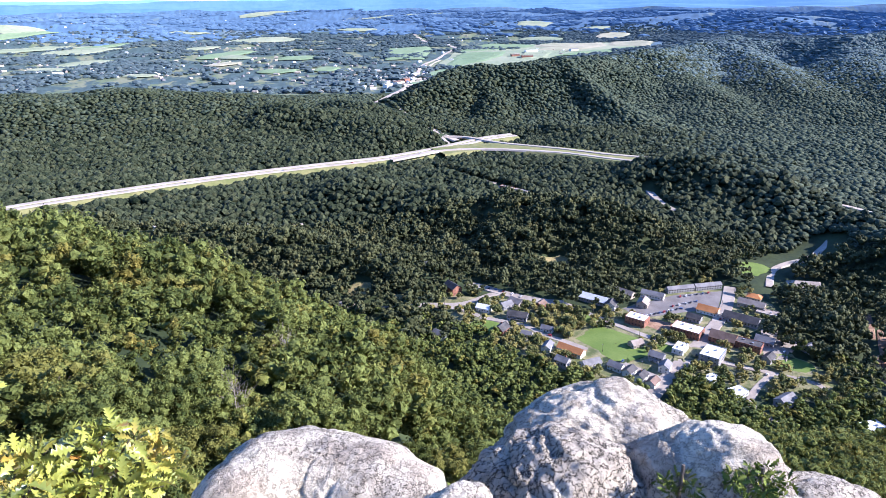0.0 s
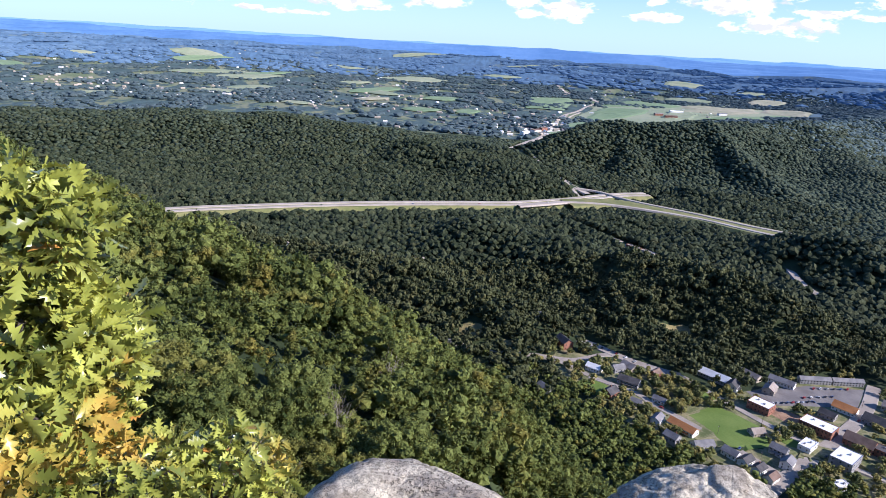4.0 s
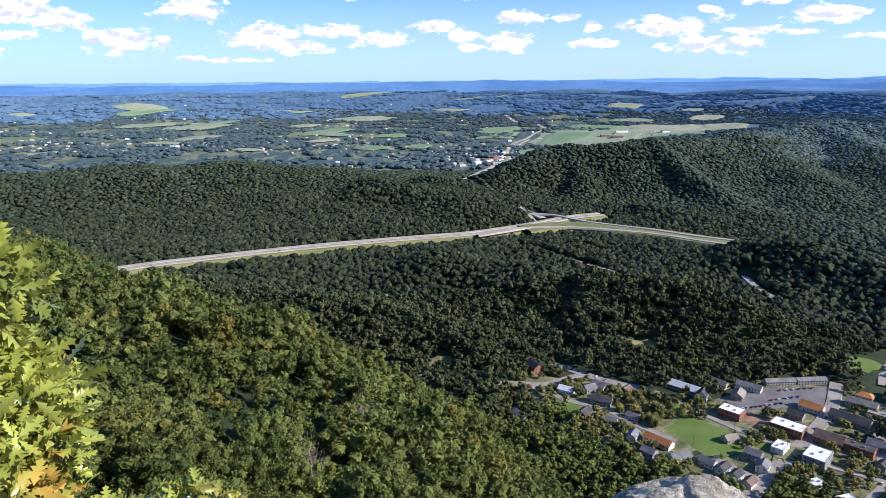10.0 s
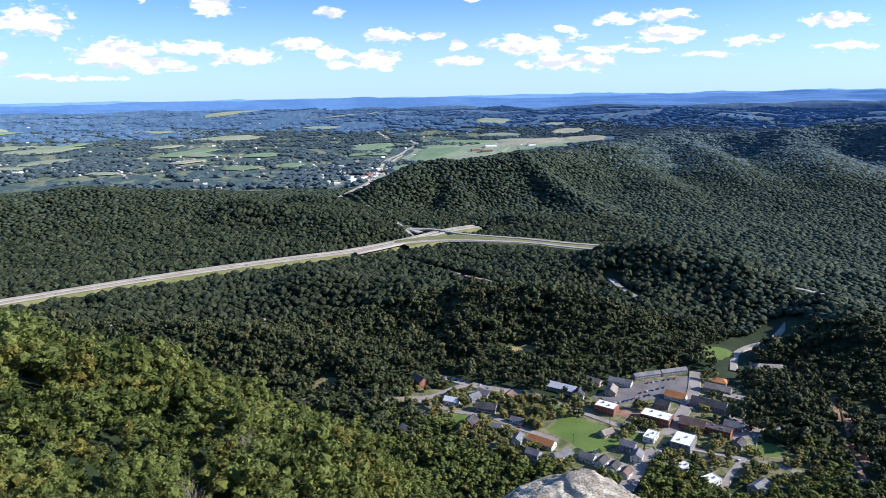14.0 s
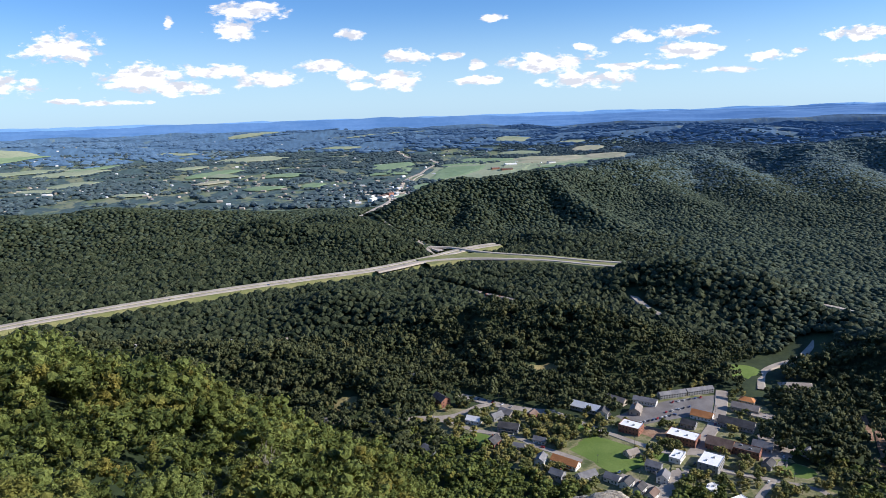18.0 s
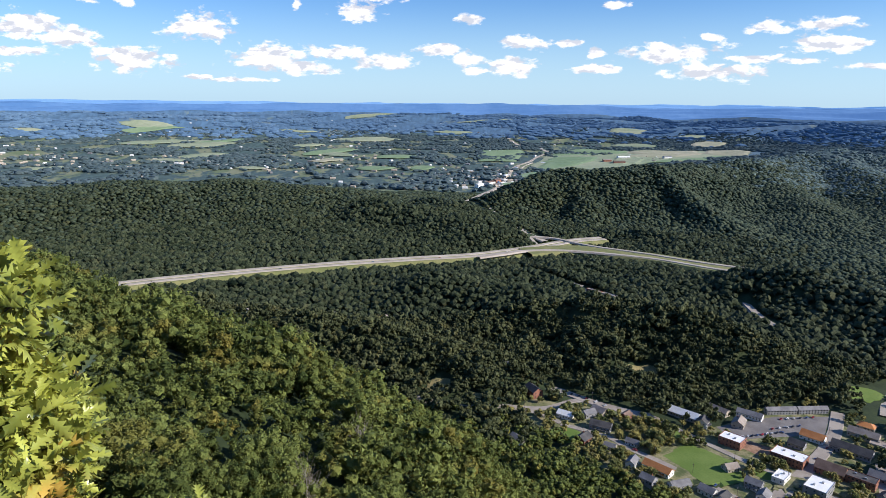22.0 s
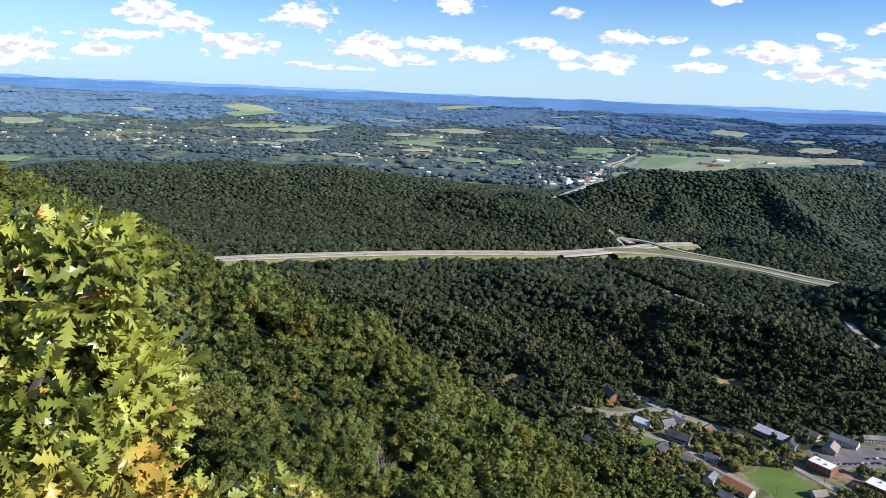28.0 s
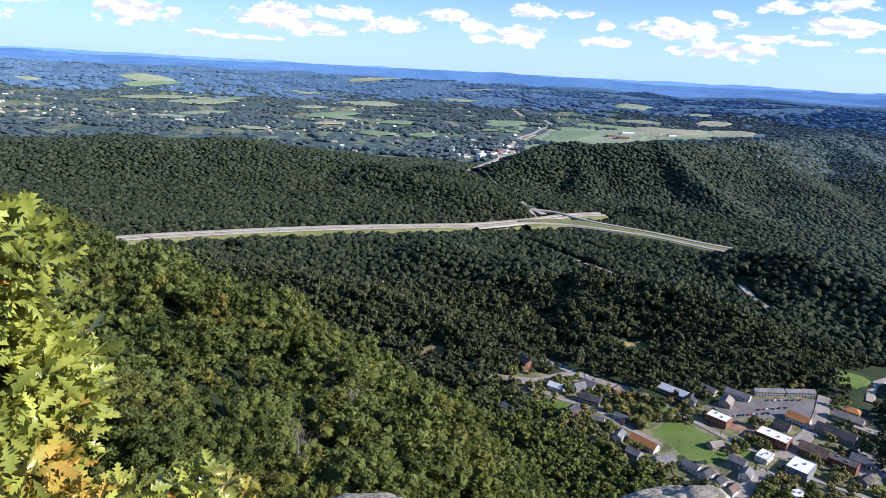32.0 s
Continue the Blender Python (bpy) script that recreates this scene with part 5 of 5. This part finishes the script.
# ---- vehicles ----
def car_kind(name, paint, long, wide, tall, label, boxy=False):
    root = new(name)
    tagged(root, label, "truck" if boxy else "car", "parked vehicles")
    a, b = long / 2, wide / 2
    bm = bmesh.new()
    if boxy:
        box(bm, -a, a * 0.6, -b, b, 0.9, tall)
        box(bm, a * 0.64, a, -b * 0.95, b * 0.95, 0.6, tall * 0.75)
    else:
        prof = [(-a, 0.35), (-a, 0.85), (-a * 0.85, 0.95), (a * 0.45, 0.98), (a * 0.95, 0.8), (a, 0.45), (a * 0.98, 0.3)]
        left = [bm.verts.new((px, -b, pz)) for px, pz in prof]
        right = [bm.verts.new((px, b, pz)) for px, pz in prof]
        bm.faces.new(left[::-1])
        bm.faces.new(right)
        for i in range(len(prof)):
            j = (i + 1) % len(prof)
            bm.faces.new((left[i], left[j], right[j], right[i]))
        bmesh.ops.recalc_face_normals(bm, faces=bm.faces)
    part("body", bm, paint, root)
    if not boxy:
        bm = bmesh.new()
        v = [bm.verts.new(p) for p in ((-a * 0.8, -b * 0.95, 0.95), (a * 0.4, -b * 0.95, 0.95), (a * 0.4, b * 0.95, 0.95), (-a * 0.8, b * 0.95, 0.95),
                                       (-a * 0.62, -b * 0.78, tall - 0.06), (a * 0.12, -b * 0.78, tall - 0.06), (a * 0.12, b * 0.78, tall - 0.06), (-a * 0.62, b * 0.78, tall - 0.06))]
        for q in ((0, 1, 5, 4), (1, 2, 6, 5), (2, 3, 7, 6), (3, 0, 4, 7)):
            bm.faces.new([v[i] for i in q])
        part("window", bm, GLASS, root)
        bm = bmesh.new()
        box(bm, -a * 0.64, a * 0.14, -b * 0.8, b * 0.8, tall - 0.06, tall)
        part("roof", bm, paint, root)
    for sx in (-0.62, 0.62):
        for sy in (-1, 1):
            bm = bmesh.new()
            bmesh.ops.create_cone(bm, cap_ends=True, segments=12, radius1=0.34, radius2=0.34, depth=0.22)
            bmesh.ops.rotate(bm, verts=bm.verts, matrix=Matrix.Rotation(radians(90), 3, "X"))
            bmesh.ops.translate(bm, verts=bm.verts, vec=(a * sx, sy * (b - 0.1), 0.34))
            wheel = part("wheel", bm, TYRE, root)
            bm = bmesh.new()
            bmesh.ops.create_cone(bm, cap_ends=True, segments=10, radius1=0.2, radius2=0.2, depth=0.26)
            bmesh.ops.rotate(bm, verts=bm.verts, matrix=Matrix.Rotation(radians(90), 3, "X"))
            bmesh.ops.translate(bm, verts=bm.verts, vec=(a * sx, sy * (b - 0.1), 0.34))
            part("rim", bm, METAL, wheel)
    return root


def park(kind, x, y, turn, lift, first=False):
    m = pose(x, y, float(land(x, y)) + lift, 0, 0, turn)
    if first:
        kind.matrix_basis = m
        return kind
    return copy_thing(kind, m)


names = ("white", "silver", "black", "dark blue", "red")
cars = [car_kind("car", p, 4.5, 1.8, 1.5, n + " car parked on the asphalt") for p, n in zip(CAR_PAINTS, names)]
rng = np.random.default_rng(12)
spots = [(262 + 6.2 * k * 0.9, 655 + 3.2 * k * 0.55) for k in range(9)] + [(300 + 8 * k, 676 + 2.5 * k) for k in range(5)] + [(318 + 7.5 * k, 700 + 1.6 * k) for k in range(6)]
spots += [(371 + 2.5 * k, 566 + 6.5 * k) for k in range(6)] + [(388 + 3 * k, 584 + 5 * k) for k in range(5)] + [(269, 551), (281, 565), (318, 616), (339, 640), (348, 652), (322, 608)]
spots += [(96, 742), (104, 738), (112, 732), (122, 724), (131, 715), (110, 652), (205, 560), (145, 617), (335, 530), (350, 523)]
for k, (px, py) in enumerate(spots):
    park(cars[k % 5], px, py, S + rng.choice([0, 90, 180]) + rng.uniform(-4, 4), 1.0, k < 5)
truck = car_kind("truck", CAR_PAINTS[0], 11, 2.5, 3.7, "white box truck parked beside the highway", True)
way = curve_points(line_pair(HIGHWAY, 10), 30)
for k, i in enumerate((5, 9, 13, 18, 22, 26, 31)):
    d = way[i + 1] - way[i]
    park(cars[k % 5], way[i][0], way[i][1], math.degrees(math.atan2(d[1], d[0])), 34.0 - float(land(way[i][0], way[i][1])))
for k, (px, py) in enumerate([(-41, 1328), (-21, 1334), (-1, 1340), (13, 1346), (-139, 1281), (-120, 1289), (335, 1432)]):
    park(truck, px, py, 20 + 70 * (k % 3), 2.6, k == 0)

# ---- street furniture ----
def pole_kind():
    root = new("utility_pole")
    tagged(root, "weathered wooden utility pole with crossarm", "pole", "utility poles of the town")
    bm = bmesh.new()
    stick(bm, (0, 0, -1), (0, 0, 10), 0.18, 0.12, 8)
    part("post", bm, BARK, root)
    fixed("crossarm", root, (0, 0, 9.2), (2.4, 0.14, 0.14), BARK)
    fixed("transformer", root, (0.3, 0, 8.3), (0.5, 0.5, 0.8), METAL, "grey transformer can")
    return root


pole = pole_kind()
for k, (px, py) in enumerate([(191, 581), (163, 609), (221, 550), (249, 535), (275, 577), (300, 603), (328, 637), (354, 669), (239, 611), (203, 661), (99, 659), (39, 702), (-21, 710), (119, 732), (318, 551), (358, 528)]):
    m = pose(px, py, float(land(px, py)), 0, 0, S + 90)
    if k == 0:
        pole.matrix_basis = m
    else:
        copy_thing(pole, m)

# bridge of the highway over the pass road
bridge = new("road_bridge")
bridge.location = (200, 1554, float(land(200, 1554)))
bridge.rotation_euler = (0, 0, radians(36))
tagged(bridge, "pale concrete highway bridge over the pass road", "bridge")
fixed("deck", bridge, (0, 0, 4.4), (70, 34, 1.0), CONCRETE)
for s in (-1, 1):
    fixed("parapet", bridge, (0, s * 17, 5.4), (70, 0.5, 1.1), CONCRETE)
for px in (-24, -8, 8, 24):
    fixed("pier", bridge, (px, 0, 1.5), (1.6, 26, 6), CONCRETE)

# ---- town trees ----
rng = np.random.default_rng(21)
town_kinds = [tree_kind("tree", rng, 400, 0.050, TOWN_LEAVES, "leafy green shade tree among the houses", "shade trees of the town", 11) for _ in range(5)]
KEEP = [(202, 595, 34, 34, 0), (308, 685, 62, 26, 20), (378, 586, 26, 36, -20), (271, 627, 20, 12, -45), (80, 641, 14, 12, 0), (372, 541, 18, 11, -30), (470, 757, 24, 20, 30)]
homes = CLEARINGS[len(TOWN):]


def free(px, py):
    for line, half in ROADS:
        if to_line(np.array([px]), np.array([py]), line)[0][0] < half + 1:
            return False
    for cx, cy, a, b, turn in KEEP + homes:
        c, s = math.cos(radians(turn)), math.sin(radians(turn))
        u, v = (px - cx) * c + (py - cy) * s, -(px - cx) * s + (py - cy) * c
        if abs(u) < a and abs(v) < b:
            return False
    return True


places = []
while len(places) < 380:
    cx, cy, a, b, turn = TOWN[rng.integers(len(TOWN))]
    u, v = rng.uniform(-a, a), rng.uniform(-b, b)
    px, py = cx + u * math.cos(radians(turn)) - v * math.sin(radians(turn)), cy + u * math.sin(radians(turn)) + v * math.cos(radians(turn))
    if free(px, py):
        places.append((px, py))
garden = np.array(places[190:])
places = [(195, 639), (209, 637), (185, 644)] + places[:190]
plant(town_kinds, places, rng, 0.6, 1.15)
forest("garden_trees", rng, garden[:, 0], garden[:, 1], [clumped(rng, 28, 160, 1.0, 0.11, 0.05) for _ in range(5)], 9, TOWN_LEAVES, "leafy garden trees between the houses")

# ---- trees of the slope below the overlook ----
slope_kinds = [tree_kind("tree", rng, 5600, 0.019, TREE_LEAVES, "broad leafy tree on the slope, green turning yellow", "trees below the overlook", 13) for _ in range(7)]
x, y = scatter(rng, 6.9, 24, 250, -42, 56)
near = np.hypot(x, y)
ok = (np.degrees(np.arctan2(-x, y)) > -44) & (y > 12)
x, y, near = x[ok], y[ok], near[ok]
order = np.argsort(near)
first = order[:180]
plant(slope_kinds, [(x[i], y[i]) for i in first], rng, 0.62, 1.3)
rest = order[180:]
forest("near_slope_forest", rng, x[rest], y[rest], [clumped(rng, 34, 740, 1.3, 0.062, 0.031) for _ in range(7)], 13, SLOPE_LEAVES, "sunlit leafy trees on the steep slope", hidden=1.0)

rng = np.random.default_rng(4)
x, y = scatter(rng, 8.5, 250, 740)
ok = wooded(x, y) & (rng.uniform(0, 1, len(x)) > smooth(570, 740, np.hypot(x, y)))
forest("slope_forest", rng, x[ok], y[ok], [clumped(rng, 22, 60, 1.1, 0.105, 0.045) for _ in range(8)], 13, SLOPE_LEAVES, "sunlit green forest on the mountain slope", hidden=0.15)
x, y = scatter(rng, 8.5, 570, 960)
ok = wooded(x, y) & (rng.uniform(0, 1, len(x)) < smooth(570, 740, np.hypot(x, y)))
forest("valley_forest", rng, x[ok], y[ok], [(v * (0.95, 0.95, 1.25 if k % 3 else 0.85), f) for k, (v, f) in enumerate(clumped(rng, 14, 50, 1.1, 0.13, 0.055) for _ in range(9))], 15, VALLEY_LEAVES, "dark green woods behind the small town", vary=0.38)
x, y = scatter(rng, 8.6, 960, 1700)
ok = wooded(x, y)
# paler ridge leaves stand in for sunlight and haze on the right-hand hills
lightened = ok & (rng.uniform(0, 1, len(x)) < np.maximum(smooth(350, 800, x), 0.2 * smooth(1350, 1800, np.hypot(x, y))))
sunny = x[lightened], y[lightened]
ok &= ~lightened
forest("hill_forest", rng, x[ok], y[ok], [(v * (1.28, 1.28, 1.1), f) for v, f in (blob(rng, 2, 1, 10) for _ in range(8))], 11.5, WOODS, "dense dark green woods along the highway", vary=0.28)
x, y = scatter(rng, 10.2, 1700, 3450)
plain = (np.hypot(x, y) > 2250) & (x < 470 + 0.4 * (np.hypot(x, y) - 2250))
ok = wooded(x, y) & ~plain
green = rng.uniform(0, 1, len(x)) < 0.85 * (1 - smooth(1700, 2500, np.hypot(x, y))) * (1 - smooth(100, 600, x))
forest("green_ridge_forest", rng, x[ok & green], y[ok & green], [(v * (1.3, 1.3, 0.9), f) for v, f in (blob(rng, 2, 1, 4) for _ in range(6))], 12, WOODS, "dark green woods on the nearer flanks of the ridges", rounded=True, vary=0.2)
ok &= ~green
# share of trees in the haze-tinted leaf colour grows with distance
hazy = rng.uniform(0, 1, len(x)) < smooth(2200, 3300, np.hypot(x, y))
forest("ridge_forest", rng, np.append(x[ok & ~hazy], sunny[0]), np.append(y[ok & ~hazy], sunny[1]), [(v * (1.3, 1.3, 0.9), f) for v, f in (blob(rng, 2, 1, 4) for _ in range(6))], 12, RIDGE_WOODS, "dense woods covering the long ridges", rounded=True, vary=0.2)
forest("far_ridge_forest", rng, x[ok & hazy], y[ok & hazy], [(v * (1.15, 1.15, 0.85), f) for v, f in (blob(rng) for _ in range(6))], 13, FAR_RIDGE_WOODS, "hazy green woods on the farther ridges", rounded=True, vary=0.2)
# groves and hedgerows of the plain
x, y = scatter(rng, 31, 2300, 7500)
grove = bumps(x, y, 240, 31, 3) + 0.35 * bumps(x, y, 900, 33, 2)
hedge = np.abs(bumps(x * 0.9 + y * 0.3, y * 0.7 - x * 0.3, 330, 37, 1))
plain = (np.hypot(x, y) > 2350) & ((x < 350) | (np.hypot(x, y) > 3000))
ok = wooded(x, y) & plain & (rng.uniform(0, 1, len(x)) > smooth(5000, 7500, np.hypot(x, y))) & ((grove > 0.06) | (hedge < 0.05) | ((x > 420 + 0.16 * (y - 2300)) & (grove > -0.7)))
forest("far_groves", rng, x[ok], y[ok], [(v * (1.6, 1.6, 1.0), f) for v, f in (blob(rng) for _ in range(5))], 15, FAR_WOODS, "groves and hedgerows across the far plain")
# farther groves go over to the bluer leaf colour with haze in it
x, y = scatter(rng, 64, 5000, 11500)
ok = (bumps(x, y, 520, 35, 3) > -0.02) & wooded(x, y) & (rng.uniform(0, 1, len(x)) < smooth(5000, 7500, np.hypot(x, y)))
forest("haze_blue_groves", rng, x[ok], y[ok], [(v * (2.3, 2.3, 1.0), f) for v, f in (blob(rng) for _ in range(5))], 24, BLUE_WOODS, "haze-blue woods on the hills beyond the plain")


# ---- houses scattered over the far plain, and a bare tree on the slope ----
def far_houses(name, spots, rng, material, label):
    """Small gabled houses too far off to tell their openings."""
    vs, fs, n = [], [], 0
    for px, py in spots:
        a, b, h = rng.uniform(6, 13), rng.uniform(4.5, 7), rng.uniform(3.5, 6)
        t = rng.uniform(0, 3.14)
        p = np.array([(-a, -b, 0), (a, -b, 0), (a, b, 0), (-a, b, 0), (-a, -b, h), (a, -b, h), (a, b, h), (-a, b, h), (-a, 0, h + 3), (a, 0, h + 3)])
        q = np.stack([px + p[:, 0] * math.cos(t) - p[:, 1] * math.sin(t), py + p[:, 0] * math.sin(t) + p[:, 1] * math.cos(t), float(land(px, py)) + 1 + p[:, 2]], 1)
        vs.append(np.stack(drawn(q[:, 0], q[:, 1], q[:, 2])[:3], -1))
        fs.append(np.array([(0, 1, 5), (0, 5, 4), (1, 2, 6), (1, 6, 5), (2, 3, 7), (2, 7, 6), (3, 0, 4), (3, 4, 7), (4, 5, 9), (4, 9, 8), (6, 7, 8), (6, 8, 9), (5, 6, 9), (7, 4, 8)]) + n)
        n += 10
    return tagged(mesh_object(name, np.vstack(vs), np.vstack(fs), material), label, "houses", kind="stuff")


def far_shed(x, y, long, wide, tall, turn, walls, roof, label):
    """A low building of the plain: walls with a flat-pitched roof, at the scale of its distance."""
    root = new("shed")
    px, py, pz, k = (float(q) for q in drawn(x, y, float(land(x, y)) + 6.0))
    root.matrix_basis = pose(px, py, pz, 0, 0, turn) @ Matrix.Diagonal((k, k, k, 1))
    tagged(root, label, "building", "sheds of the far meadows")
    fixed("wall", root, (0, 0, tall / 2 - 2), (long, wide, tall + 4), walls)
    bm = bmesh.new()
    prism(bm, -long / 2 - 1, long / 2 + 1, -wide / 2 - 1, wide / 2 + 1, tall, tall + wide * 0.16)
    part("roof", bm, roof, root)


for x, y, long, wide, turn, walls, roof, label in [
        (720, 3879, 70, 30, 10, WHITE_WALL, WHITE_ROOF, "long white-roofed shed in the far meadows"), (634, 3530, 60, 26, 5, BRICK, BROWN_ROOF, "red-brown hall beside the far meadows"),
        (590, 3640, 44, 22, 12, BRICK, TAN_ROOF, "brick building with tan roof by the meadows"), (985, 3970, 50, 22, 20, WHITE_WALL, GREY_ROOF, "pale shed at the edge of the hay meadows"),
        (-23, 2555, 46, 22, 60, WHITE_WALL, BROWN_ROOF, "roadside store with brown roof at the gap"), (4, 2670, 40, 20, 60, BRICK, BROWN_ROOF, "red-brown roadside store in the distant town"),
        (-60, 2480, 40, 18, 60, WHITE_WALL, WHITE_ROOF, "white roadside store in the distant town"), (40, 2820, 36, 20, 70, TAN_WALL, WHITE_ROOF, "tan store with white roof by the far road")]:
    far_shed(x, y, long, wide, 8, turn, walls, roof, label)

rng = np.random.default_rng(77)
spots = []
for cx, cy, sx, sy, count in [(10, 2650, 60, 320, 80), (-160, 2900, 190, 330, 90), (-1050, 3250, 260, 260, 60), (-1800, 3300, 300, 300, 70), (-2600, 3300, 300, 400, 80),
                              (-500, 4300, 500, 700, 60), (900, 3850, 120, 120, 14), (1250, 5200, 500, 300, 40), (-2200, 5200, 900, 700, 70), (300, 5200, 500, 300, 30), (0, 7000, 2500, 900, 90)]:
    spots += [(cx + sx * rng.standard_normal(), cy + sy * rng.standard_normal()) for _ in range(count)]
spots = [p for p in spots if math.hypot(*p) > 2380 and -50 < math.degrees(math.atan2(-p[0], p[1])) < 58]
far_houses("far_white_houses", spots[::4], rng, WHITE_WALL, "tiny white houses of the distant town")
far_houses("far_tan_houses", spots[1::2], rng, TAN_WALL, "tiny tan houses of the distant town")
far_houses("far_grey_houses", spots[2::4], rng, GREY_ROOF, "tiny grey-roofed houses of the distant town")


def snag(x, y, tall, seed):
    """A dead tree with bare grey branches."""
    rng = np.random.default_rng(seed)
    root = new("dead_tree")
    root.location = (x, y, float(land(x, y)))
    tagged(root, "dead tree with bare grey branches among green crowns", "tree")
    bm = bmesh.new()
    stick(bm, (0, 0, -0.5), (0.3, 0.1, tall * 0.7), 0.22, 0.10)
    part("trunk", bm, DEADWOOD, root)
    for k in range(16):
        a, z = rng.uniform(0, 6.28), rng.uniform(0.3, 0.7) * tall
        out = rng.uniform(1.2, 3.2)
        mid = Vector((out * 0.6 * math.cos(a), out * 0.6 * math.sin(a), z + 1.5))
        bm = bmesh.new()
        stick(bm, (0.3 * z / tall, 0, z), mid, 0.07, 0.04, 5)
        for j in range(5):
            stick(bm, mid * rng.uniform(0.6, 1), mid + Vector((rng.normal(0, 0.9) + math.cos(a), rng.normal(0, 0.9) + math.sin(a), rng.uniform(0.6, 2.6))), 0.035, 0.01, 4)
        part("branch", bm, DEADWOOD, root)
    return root


DEADWOOD = two_tone("bleached_dead_wood", (0.22, 0.19, 0.16), (0.38, 0.33, 0.29), 0.6, 0.08)
snag(-30, 97, 14, 3)
snag(-26, 121, 13, 4)
